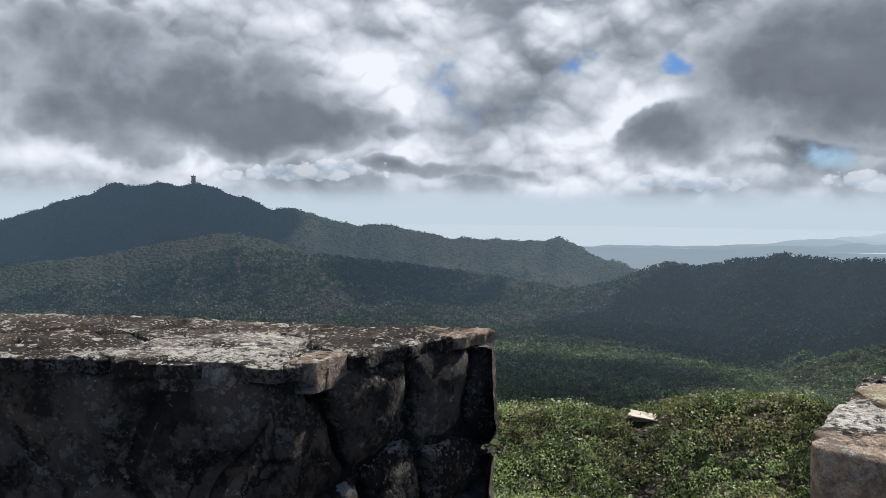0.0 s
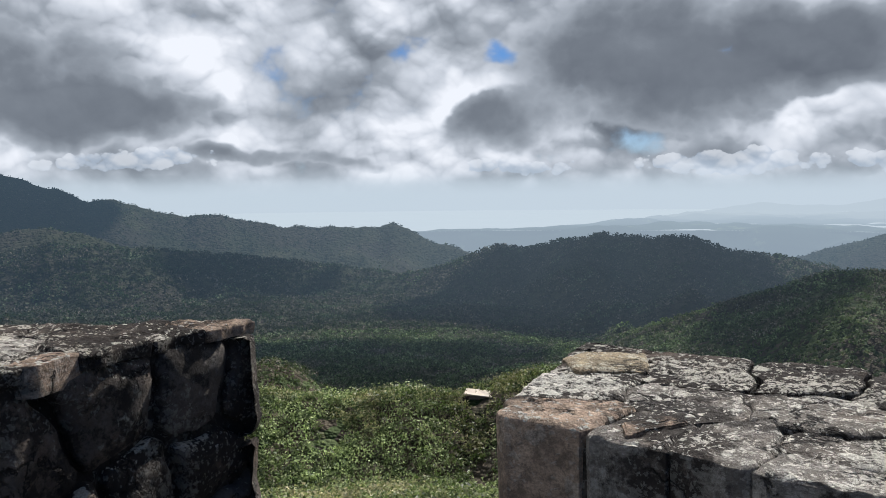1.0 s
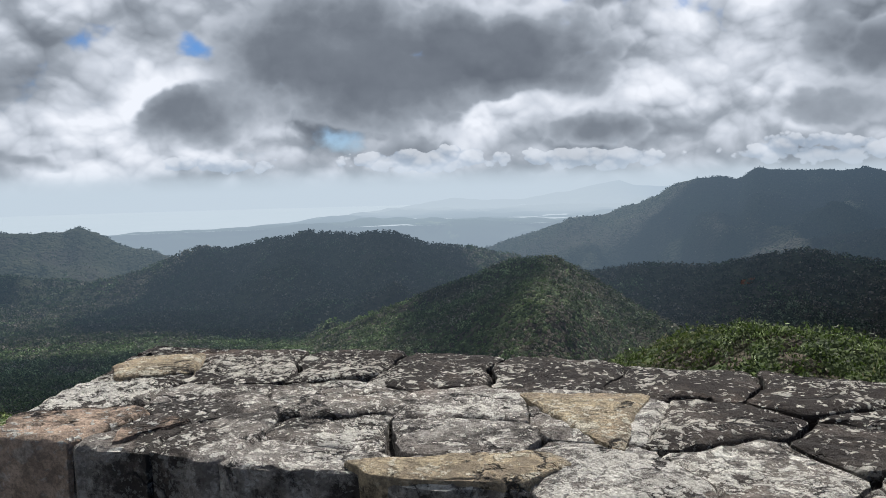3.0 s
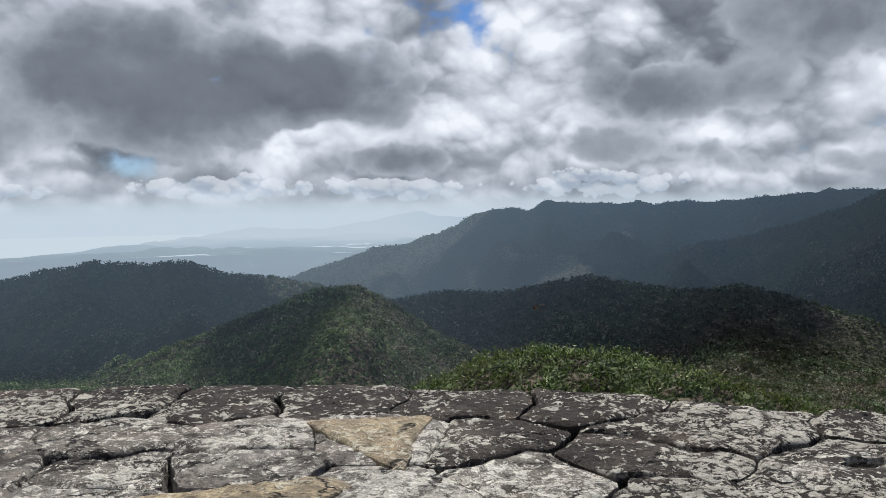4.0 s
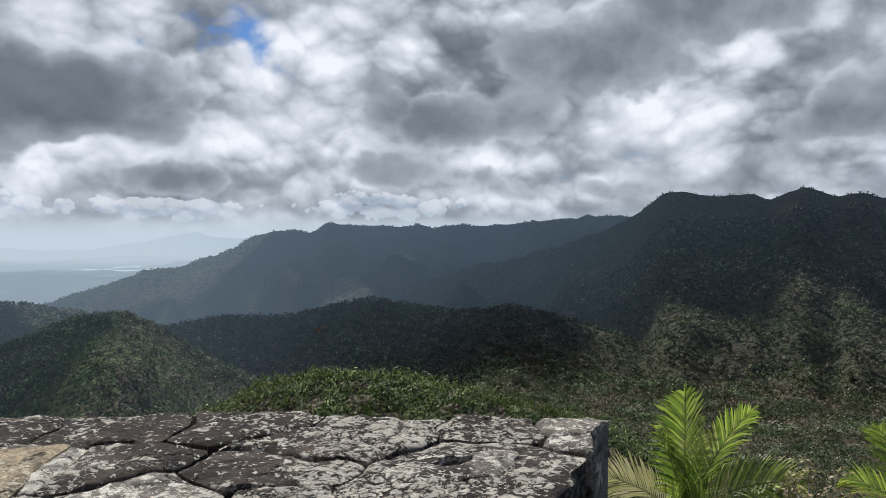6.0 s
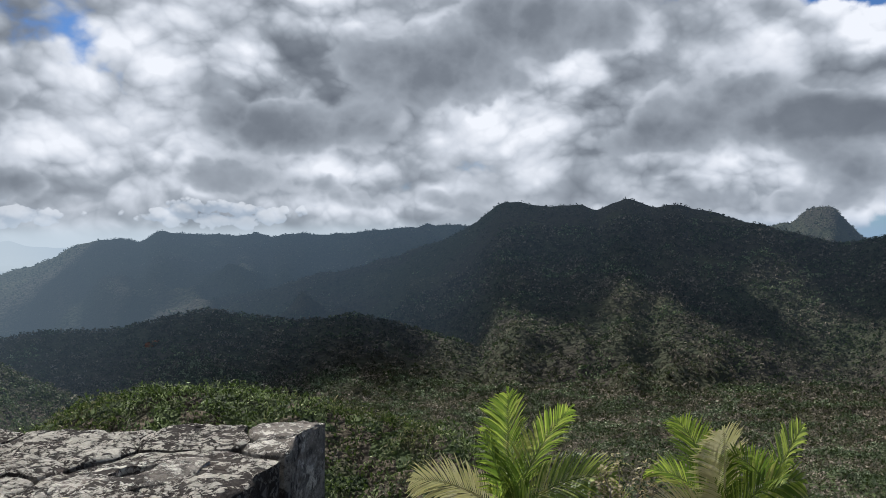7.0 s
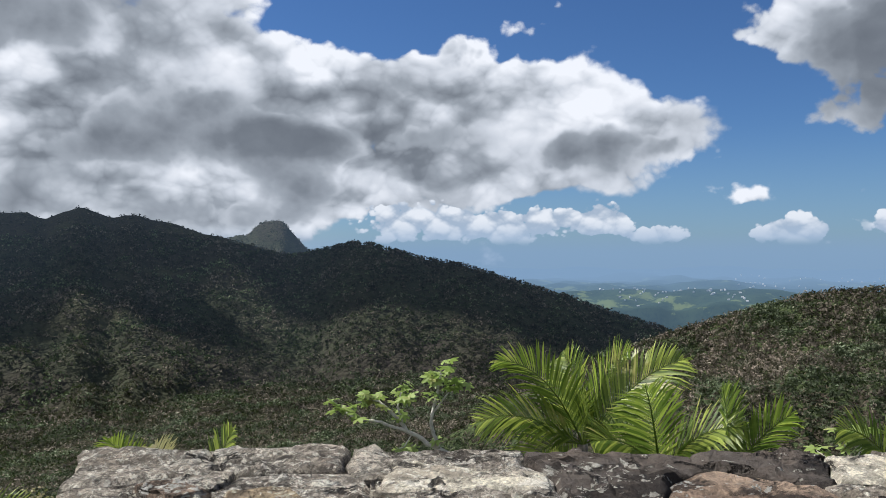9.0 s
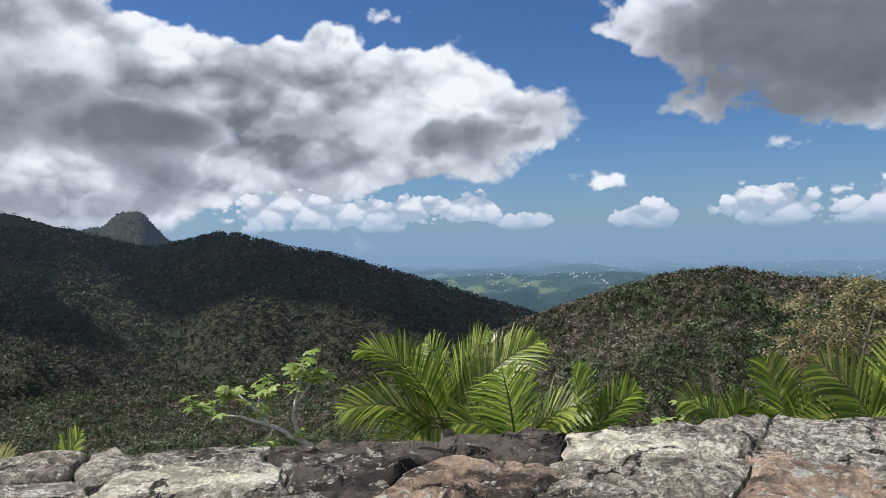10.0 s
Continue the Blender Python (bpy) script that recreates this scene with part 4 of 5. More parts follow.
def stone_mesh(poly, rnd, to_world, depth, rounding, bulge, tip=0.014, rough=0.0):
    mid = sum(poly, Vector((0, 0))) / len(poly)
    tilt = Vector((rnd.uniform(-1, 1), rnd.uniform(-1, 1))) * tip
    seed = rnd.uniform(0, 90)
    bm = bmesh.new()
    rings_made = []
    for inset, low in ((0.004, -depth), (0.0, -rounding * 1.5), (rounding * 0.35, -rounding * 0.45), (rounding * 1.3, 0.0), *[(-q, 0.0) for q in ((0.12, 0.24, 0.37, 0.5, 0.63, 0.76, 0.88) if rough else (0.42, 0.74))]):
        ring = []
        for p in poly:
            away = mid - p
            w = p + away.normalized() * min(inset, away.length * 0.4) if inset >= 0 else p + away * -inset
            h = low + tilt.dot(w - mid)
            if low == 0.0:
                h += bulge * (noise.fractal(Vector((w.x * 9, w.y * 9, seed)), 0.9, 2.0, 3)) + (bulge * 0.6 if inset < 0 else 0)
                if rough:      # weathered hollows and crusts
                    h += rough * noise.fractal(Vector((w.x * 52, w.y * 52, 3.0)), 0.7, 2.1, 4) - 1.6 * rough * max(0.0, noise.noise(Vector((w.x * 17, w.y * 17, 8.0))) - 0.25)
            ring.append(bm.verts.new(to_world(w.x, w.y, h)))
        rings_made.append(ring)
    n = len(poly)
    for a, b in zip(rings_made, rings_made[1:]):
        for k in range(n):
            bm.faces.new((a[k], a[(k + 1) % n], b[(k + 1) % n], b[k]))
    bm.faces.new(rings_made[-1])
    bmesh.ops.recalc_face_normals(bm, faces=bm.faces)
    return bm


def jittered(rnd, outline, spacing, taken=(), keep=0.6):
    xs, ys = [p.x for p in outline], [p.y for p in outline]
    out = list(taken)
    x = min(xs) + spacing * 0.4
    row = 0
    while x < max(xs):
        y = min(ys) + spacing * (0.35 + 0.3 * (row % 2))
        while y < max(ys):
            s = Vector((x + rnd.uniform(-0.35, 0.35) * spacing, y + rnd.uniform(-0.35, 0.35) * spacing))
            if len(clip_inside(outline, s)) and all((s - t).length > spacing * keep for t in out):
                out.append(s)
            y += spacing
        x += spacing
        row += 1
    return out


def clip_inside(outline, s):
    """(s,) if the convex outline holds it, else nothing."""
    n = len(outline)
    signs = [(outline[(k + 1) % n] - outline[k]).cross(s - outline[k]) for k in range(n)]
    return (s,) if min(signs) > 0 or max(signs) < 0 else ()


def merlon(corners, top, sill, picks, flags, gap, spacing, cap, rough, side_mats, top_mats, seed, label):
    """corners: inner left, inner right, outer right, any along the outer edge, outer left (plan). cap: depth of the coping stones; rough: their unevenness. picks: (x, y, material) of stones that stand out on top."""
    rnd = random.Random(seed)
    pts = [Vector(c) for c in corners]
    centre = sum(pts, Vector((0, 0))) / len(pts)
    root = thing("merlon", (centre.x, centre.y, sill), label, "merlon", "merlons of the parapet")
    base = Matrix.Translation((-centre.x, -centre.y, -sill))
    # core of mortar
    bm = bmesh.new()
    low, high = [], []
    for p in pts:
        w = p + (centre - p).normalized() * 0.04
        low.append(bm.verts.new(base @ Vector((w.x, w.y, sill))))
        high.append(bm.verts.new(base @ Vector((w.x, w.y, top - 0.022))))
    for k in range(len(pts)):
        bm.faces.new((low[k], low[(k + 1) % len(pts)], high[(k + 1) % len(pts)], high[k]))
    bm.faces.new(high)
    bm.faces.new(low[::-1])
    bmesh.ops.recalc_face_normals(bm, faces=bm.faces)
    part("mortar_core", bm, MORTAR, root, "dark weathered mortar", smooth=False)
    # coping stones
    picked = [Vector(q[:2]) for q in picks]
    sites = jittered(rnd, pts, spacing, picked, 0.72)
    for k, poly in enumerate(cells(pts, sites, gap)):
        if not poly:
            continue
        lift = rnd.uniform(-0.002, 0.002)
        bm = stone_mesh(ragged(poly, seed, 0.013, 0.026), rnd, lambda u, v, h: base @ Vector((u, v, top + h + lift)), cap, 0.003, 0.005, 0.006, rough)
        part("stone", bm, picks[k][2] if k < len(picks) else rnd.choice(top_mats), root, sharp=38)
    # broad flat stones bedded over the rest: (outline, material)
    for outline, mat in flags:
        poly = ragged([Vector(q) for q in outline], seed + 0.5, 0.012, 0.012)
        bm = stone_mesh(poly, rnd, lambda u, v, h: base @ Vector((u, v, top + h + 0.006)), 0.06, 0.003, 0.003, 0.002, rough * 0.6)
        part("stone", bm, mat, root, sharp=38)
    # stones of the upright faces
    for k in range(len(pts)):
        a, b = pts[k], pts[(k + 1) % len(pts)]
        way = (b - a).normalized()
        out = Vector((way.y, -way.x))
        if out.dot(centre - a) > 0:
            out = -out
        length = (b - a).length
        ends = 0.0 if k % 2 == 0 else 0.01
        box = [Vector((ends, sill)), Vector((length - ends, sill)), Vector((length - ends, top - cap + 0.002)), Vector((ends, top - cap + 0.002))]
        for poly in cells(box, jittered(rnd, box, 0.18), 0.02, True):
            if not poly:
                continue
            push = rnd.uniform(-0.008, 0.0)

            def face(u, v, h):
                w = a + way * u + out * (h + push)
                return base @ Vector((w.x, w.y, v))
            bm = stone_mesh(ragged(poly, seed + k, 0.025, 0.02), rnd, face, 0.06, 0.014, 0.012)
            part("stone", bm, rnd.choice(side_mats[k]), root, sharp=38)
    return root


M1 = [(-1.95, 0.60), (-1.05, 1.00), (-0.96, 1.63), (-2.35, 0.98)]
M2 = [(-0.175, 1.06), (1.135, 0.69), (1.45, 0.96), (0.92, 1.315), (0.40, 1.525), (-0.185, 1.61)]
M3 = [(1.50, -0.01), (1.70, -1.55), (2.24, -1.50), (1.91, 0.23)]
SILL = 0.62
sooty = (SOOT, SOOT, SOOT)
merlon(M1, 1.22, SILL, [(-1.30, 1.10, BROWN), (-1.04, 1.09, DARK), (-1.02, 1.24, BROWN), (-1.03, 1.40, DARK), (-1.02, 1.56, ROSE), (-1.2, 1.42, BROWN), (-1.5, 1.2, BROWN), (-1.6, 0.92, DARK), (-1.8, 0.78, BROWN)],
       [([(-1.40, 0.865), (-1.14, 0.965), (-1.12, 1.10), (-1.20, 1.24), (-1.40, 1.22), (-1.47, 1.06)], GREY), ([(-1.08, 1.04), (-1.10, 1.17), (-1.03, 1.18), (-1.025, 1.06)], ROSE)],
       0.004, 0.24, 0.028, 0.006, (sooty, (SOOT, SOOT, DARK), (DARK, SOOT), sooty), (BROWN, BROWN, DARK), 3, "dark algae-stained rubble stone merlon with pale lichen on top")
inner_row = [(-0.09, 1.12, ROSE), (0.02, 1.06, GREY), (0.12, 1.05, GREY), (0.24, 0.98, GREY), (0.40, 0.93, GREY), (0.57, 0.91, GREY), (0.74, 0.92, WHITE), (0.86, 0.83, DARK), (1.0, 0.79, DARK)]
middle_row = [(-0.10, 1.26, WHITE), (0.05, 1.24, GREY), (0.23, 1.21, WHITE), (0.26, 1.07, WHITE), (0.43, 1.15, GREY), (0.41, 1.05, GREY), (0.59, 1.13, GREY), (0.73, 1.08, DARK), (0.88, 0.97, DARK), (0.97, 1.06, DARK)]
outer_row = [(-0.09, 1.43, DARK), (-0.07, 1.57, DARK), (0.06, 1.43, DARK), (0.22, 1.43, DARK), (0.38, 1.38, DARK), (0.56, 1.36, DARK), (0.75, 1.29, DARK), (0.92, 1.21, DARK), (1.10, 1.08, DARK), (1.17, 0.86, DARK), (1.27, 0.99, DARK), (1.34, 0.93, WHITE)]
m2 = merlon(M2, 1.22, SILL, inner_row + middle_row + outer_row,
            [([(-0.175, 1.43), (-0.14, 1.50), (-0.04, 1.53), (-0.02, 1.38), (-0.13, 1.34)], TAN), ([(0.49, 1.225), (0.68, 1.215), (0.59, 0.965)], TAN), ([(-0.01, 1.08), (0.05, 1.14), (0.08, 1.11), (0.01, 1.03)], ROSE),
             ([(0.295, 0.955), (0.51, 0.975), (0.535, 0.935), (0.47, 0.875), (0.32, 0.915)], TAN)],
            0.004, 0.26, 0.15, 0.0032, ((ROSE, GREY, DARK), sooty, (DARK, GREY), (DARK, GREY), (DARK, GREY), (ROSE, GREY)), (GREY, WHITE, DARK), 8, "lichen-crusted grey and tan rubble stone merlon with open joints")
merlon(M3, 1.27, SILL, [(1.76, 0.04, PITTED), (1.85, 0.10, PITTED), (1.77, -0.08, PITTED), (1.92, -0.02, PITTED), (1.87, -0.25, PITTED), (1.96, -0.18, PITTED), (2.0, -0.42, SOOT), (1.92, -0.40, SOOT), (2.03, -0.56, SOOT),
                        (1.89, -0.52, ROSE), (1.99, -0.72, CREAM), (1.92, -0.72, PITTED), (1.88, -0.87, ROSE), (2.07, -0.78, PITTED), (2.0, -0.93, PITTED), (1.82, -0.66, PITTED), (2.1, -1.1, PITTED), (1.72, -0.3, PITTED), (1.7, -0.62, ROSE)],
       [([(1.80, -0.17), (1.84, -0.34), (1.91, -0.33), (1.915, -0.17)], CREAM), ([(1.73, 0.0), (1.76, 0.07), (1.80, 0.04), (1.77, -0.02)], ROSE),
        ([(1.72, -0.08), (1.77, -0.03), (1.81, -0.08), (1.74, -0.14)], TAN), ([(1.94, -0.67), (1.95, -0.77), (2.02, -0.76), (2.01, -0.68)], CREAM)],
       0.001, 0.3, 0.06, 0.006, ((PITTED, ROSE), (DARK, PITTED), (PITTED, DARK), (PITTED, PITTED, PITTED)), (PITTED, PITTED, ROSE), 12, "sunlit grey rubble stone merlon with cream and brown stones")


def holed_stone(root, x, y, top, wide, deep, mat):
    """A pale stone with a hollow worn through it."""
    rnd = random.Random(17)
    bm = bmesh.new()
    base = Vector(root.location)
    rows = []
    for share, h in ((1.05, -0.03), (1.0, -0.003), (0.85, 0.002), (0.6, 0.004), (0.34, 0.003), (0.27, -0.004), (0.22, -0.03)):
        ring = []
        for k in range(26):
            a = 6.2832 * k / 26
            q = share * (1 + 0.6 * noise.noise(Vector((math.cos(a) * 1.3, math.sin(a) * 1.3, 2.0 + share * 0.5))) + 0.2 * noise.noise(Vector((math.cos(a) * 4, math.sin(a) * 4, share))))
            ring.append(bm.verts.new(Vector((x + math.cos(a) * wide * q, y + math.sin(a) * deep * q, top + h + rnd.uniform(-0.001, 0.001))) - base))
        rows.append(ring)
    for a, b in zip(rows, rows[1:]):
        for k in range(26):
            bm.faces.new((a[k], a[(k + 1) % 26], b[(k + 1) % 26], b[k]))
    part("stone", bm, mat, root, "cream stone with a dark disc painted for the shade in the hole", sharp=50)
    # flat dark disc standing in for the shade inside the hole
    bm = bmesh.new()
    bm.faces.new([bm.verts.new(Vector((x + math.cos(a) * wide * 0.26, y + math.sin(a) * deep * 0.26, top - 0.018)) - base) for a in [6.2832 * k / 16 for k in range(16)]])
    part("hollow", bm, MORTAR, root, "dark disc painted for the shade in the hole")


def parapet():
    """Ring wall of the round lookout tower under the merlons, and its deck."""
    along = [tuple(Vector(M2[1]).lerp(Vector(M2[0]), q)) for q in (0.33, 0.67)]
    inner = [M3[1], M3[0], M2[1], *along, M2[0], M1[1], M1[0]]
    outer = [M3[2], M3[3], M2[2], M2[3], M2[4], M2[5], M1[2], M1[3]]
    for k in range(1, 10):
        a = radians(146 + k * 20.5)
        inner.append((-0.5 + 2.25 * math.cos(a), -1.55 + 2.25 * math.sin(a)))
        outer.append((-0.5 + 2.85 * math.cos(a), -1.55 + 2.85 * math.sin(a)))
    bm = bmesh.new()
    n = len(inner)
    levels = [[bm.verts.new((p[0], p[1], z)) for p in ring] for ring, z in ((inner, 0.0), (inner, SILL - 0.004), (outer, SILL - 0.004), (outer, -9.0))]
    for a, b in zip(levels, levels[1:]):
        for k in range(n):
            bm.faces.new((a[k], a[(k + 1) % n], b[(k + 1) % n], b[k]))
    bmesh.ops.recalc_face_normals(bm, faces=bm.faces)
    tagged(part("wall_parapet", bm, MORTAR, smooth=False), "round rubble stone tower wall with mortar joints", "wall", kind="structure")
    bm = bmesh.new()
    top = [bm.verts.new((p[0], p[1], 0.0)) for p in inner]
    low = [bm.verts.new((p[0], p[1], -0.2)) for p in inner]
    bm.faces.new(top)
    bm.faces.new(low[::-1])
    for k in range(n):
        bm.faces.new((top[k], low[k], low[(k + 1) % n], top[(k + 1) % n]))
    bmesh.ops.recalc_face_normals(bm, faces=bm.faces)
    tagged(part("floor", bm, MORTAR, smooth=False), "worn stone deck of the lookout tower", "floor", kind="structure")


parapet()
holed_stone(m2, 1.11, 0.86, 1.226, 0.095, 0.05, WHITE)


# ---------------------------------------------------------------- plants below the wall
STAND = Vector((1.1, -0.5, 1.51))


def spot_at(azimuth, elevation, reach):
    """A place seen from the end of the walk under these angles, so many metres off."""
    return STAND + Vector((-math.sin(radians(azimuth)) * reach, math.cos(radians(azimuth)) * reach, math.tan(radians(elevation)) * reach))


def tube(points, radii, sides=7):
    bm = bmesh.new()
    rings_made = []
    for k, p in enumerate(points):
        way = (points[min(k + 1, len(points) - 1)] - points[max(k - 1, 0)]).normalized()
        side = way.cross(Vector((0.31, 0.2, 0.93))).normalized()
        other = way.cross(side)
        rings_made.append([bm.verts.new(p + (side * math.cos(a) + other * math.sin(a)) * radii[k]) for a in [6.2832 * j / sides for j in range(sides)]])
    for a, b in zip(rings_made, rings_made[1:]):
        for j in range(sides):
            bm.faces.new((a[j], a[(j + 1) % sides], b[(j + 1) % sides], b[j]))
    bm.faces.new(rings_made[0][::-1])
    bm.faces.new(rings_made[-1])
    return bm


def frond(start, way, length, droop, rnd, width):
    """A feather leaf: a bowed rib with two rows of narrow leaflets."""
    bm = bmesh.new()
    n = int(length / 0.034)
    pts, heading, p = [], way.normalized(), start.copy()
    for k in range(n + 1):
        pts.append(p.copy())
        heading = (heading + Vector((0, 0, -droop / n * (0.3 + 1.9 * k / n)))).normalized()
        p = p + heading * length / n
    twist = rnd.choice((-1, 1)) * rnd.uniform(0.6, 1.15)
    rings_made = []
    for k, p in enumerate(pts):
        heading = (pts[min(k + 1, n)] - pts[max(k - 1, 0)]).normalized()
        side = heading.cross(Vector((0, 0, 1)))
        side = (side.normalized() if side.length > 0.05 else Vector((1, 0, 0)))
        up = side.cross(heading)
        side, up = side * math.cos(twist) + up * math.sin(twist), up * math.cos(twist) - side * math.sin(twist)
        thick = 0.014 * (1 - 0.8 * k / n) + 0.002
        rings_made.append([bm.verts.new(p + side * thick), bm.verts.new(p + up * thick), bm.verts.new(p - side * thick)])
        s = k / n
        if s < 0.1:
            continue
        reach = width * (math.sin(math.pi * min(1, 0.12 + s * 0.93)) ** 0.6) * rnd.uniform(0.88, 1.08) + 0.05
        for sign in (-1, 1):
            out = (side * sign * 0.85 + heading * (0.6 + 0.45 * s) + up * rnd.uniform(0.12, 0.34)).normalized()
            broad = heading * 0.02 * rnd.uniform(0.8, 1.2)
            sag = reach * rnd.uniform(0.1, 0.3)
            row = [bm.verts.new(p - broad * 0.4), bm.verts.new(p + broad * 0.4)]
            for go, wide, drop in ((0.35, 1.0, 0.05), (0.7, 0.8, 0.35), (1.0, 0.1, 1.0)):
                q = p + out * reach * go - Vector((0, 0, sag * drop))
                after = [bm.verts.new(q - broad * wide), bm.verts.new(q + broad * wide)]
                bm.faces.new((row[0], row[1], after[1], after[0]))
                row = after
    for a, b in zip(rings_made, rings_made[1:]):
        for j in range(3):
            bm.faces.new((a[j], a[(j + 1) % 3], b[(j + 1) % 3], b[j]))
    return bm


def palm(place, fronds, seed, label, dry=()):
    """fronds: (right, up, towards the tower, length, droop)."""
    rnd = random.Random(seed)
    foot = Vector((place.x + rnd.uniform(-0.3, 0.3), place.y + rnd.uniform(-0.3, 0.3), float(land(np.array([place.x]), np.array([place.y]))[0]) - 0.3))
    root = thing("palm", foot, label, "palm", "palms below the tower")
    crown = place - foot
    towards = Vector((STAND.x - place.x, STAND.y - place.y, 0)).normalized()
    right = Vector((-towards.y, towards.x, 0))
    bow = [Vector((crown.x * s + 0.2 * math.sin(3.1 * s), crown.y * s, crown.z * s)) for s in [k / 8 for k in range(9)]]
    bow[-1] = crown
    part("trunk", tube(bow, [0.11 - 0.005 * k for k in range(9)]), BARK, root)
    for k, (a, b, c, length, droop) in enumerate(fronds):
        way = right * a + Vector((0, 0, b)) + towards * c
        part("frond", frond(crown, way, length, droop, rnd, 0.54 * length ** 0.5), PALM_PALE if k in dry else PALM_LEAF, root,
             "withered straw-coloured frond" if k in dry else "", smooth=False)
    return root


def any_fronds(n, length, seed, upright=0.6):
    rnd = random.Random(seed)
    return [(math.cos(a) * 0.8, rnd.uniform(upright, upright + 0.7), math.sin(a) * 0.8, length * rnd.uniform(0.75, 1.1), rnd.uniform(0.7, 1.5))
            for a in [6.2832 * (k + rnd.uniform(-0.3, 0.3)) / n for k in range(n)]]


GREEN_PALM = "young green palm with feathery fronds in the sun"
palm(spot_at(-86.6, -13.6, 11.5), [(-0.42, 0.95, 0.1, 1.9, 1.35), (0.62, 0.85, -0.1, 2.0, 0.75), (-0.85, 0.6, 0.25, 1.7, 0.9), (0.05, 0.75, 0.55, 1.3, 1.3),
     (-0.15, 1.0, -0.5, 1.6, 0.8), (0.65, 0.45, 0.5, 1.3, 1.3), (-0.6, 0.25, 0.6, 1.3, 1.1), (0.3, 0.9, -0.3, 1.7, 0.9)], 1, "large young palm with arching sunlit fronds")
palm(spot_at(-91.8, -15.2, 9.6), [(-0.1, 0.95, 0.35, 1.25, 0.6), (0.5, 0.7, 0.2, 1.2, 0.9), (-0.5, 0.65, 0.3, 1.0, 1.0), (0.75, 0.45, 0.0, 1.1, 1.0)], 2, GREEN_PALM)
palm(spot_at(-96.6, -14.8, 9.5), [(-0.1, 1.0, 0.1, 1.0, 0.25), (0.55, 0.8, -0.1, 0.95, 0.5)], 3, "small palm shoot with two upright fronds")
palm(spot_at(-106.2, -13.4, 11.0), [(-0.5, 0.75, 0.2, 0.8, 1.0), (0.25, 0.6, 0.3, 0.75, 1.0), (0.7, 0.5, 0.1, 0.7, 1.0)], 4, GREEN_PALM)
palm(spot_at(-110.2, -13.0, 11.8), [(-0.3, 1.0, 0.0, 1.05, 0.35), (0.35, 0.7, 0.2, 0.7, 0.7)], 5, GREEN_PALM)
palm(spot_at(-116.0, -13.6, 10.6), [(-0.5, 0.95, 0.1, 1.35, 0.7), (-0.85, 0.5, 0.2, 1.05, 0.8), (0.1, 1.0, 0.0, 1.3, 0.7), (0.6, 0.7, 0.2, 1.2, 1.0), (-0.2, 0.7, 0.6, 1.0, 1.1)], 6, GREEN_PALM)
palm(spot_at(-60.0, -16.6, 12.5), [(0.3, 1.0, 0.1, 1.15, 0.5), (-0.45, 0.75, 0.2, 0.95, 0.9), (0.1, 0.7, 0.6, 0.9, 1.0)], 7, GREEN_PALM)
palm(spot_at(-42.0, -19.0, 12.5), [(0.0, 1.0, 0.05, 2.0, 0.25), (0.42, 1.0, 0.0, 2.0, 0.6), (-0.2, 0.95, 0.2, 1.5, 0.7), (0.95, 0.75, 0.1, 1.9, 0.75), (-0.85, 0.6, 0.1, 1.7, 0.6),
     (0.3, 0.6, 0.7, 1.4, 1.2), (-0.3, 0.6, 0.7, 1.4, 1.2)], 8, "young palm with a cluster of upright fronds and one withered frond", dry=(4,))
palm(spot_at(-57.0, -18.6, 12.5), [(-0.3, 1.0, 0.1, 1.75, 0.8), (-0.02, 1.0, 0.25, 1.6, 0.6), (-0.6, 0.75, 0.1, 1.4, 0.9), (0.6, 0.8, 0.2, 1.4, 0.8), (0.3, 0.6, 0.6, 1.2, 1.0), (-0.9, 0.4, 0.2, 1.2, 0.8)],
     9, "young palm with one withered straw-coloured frond", dry=(1, 5))
palm(spot_at(-50.5, -21.0, 13.5), any_fronds(6, 1.2, 10), 10, GREEN_PALM)


def lobed_leaf(size, rnd):
    """A hand-shaped leaf of seven blunt lobes, slightly cupped."""
    bm = bmesh.new()
    mid = bm.verts.new((0, 0, 0))
    rim = []
    for k in range(22):
        a = radians(-150 + 300 * k / 21)
        q = size * (0.42 + 0.58 * abs(math.cos(3.5 * a * 150 / 150))) * (1.0 - 0.25 * abs(a) / 2.6)
        rim.append(bm.verts.new((q * math.cos(a), q * math.sin(a), -0.25 * q * q / size + rnd.uniform(-0.02, 0.02) * size)))
    for a, b in zip(rim, rim[1:]):
        bm.faces.new((mid, a, b))
    return bm


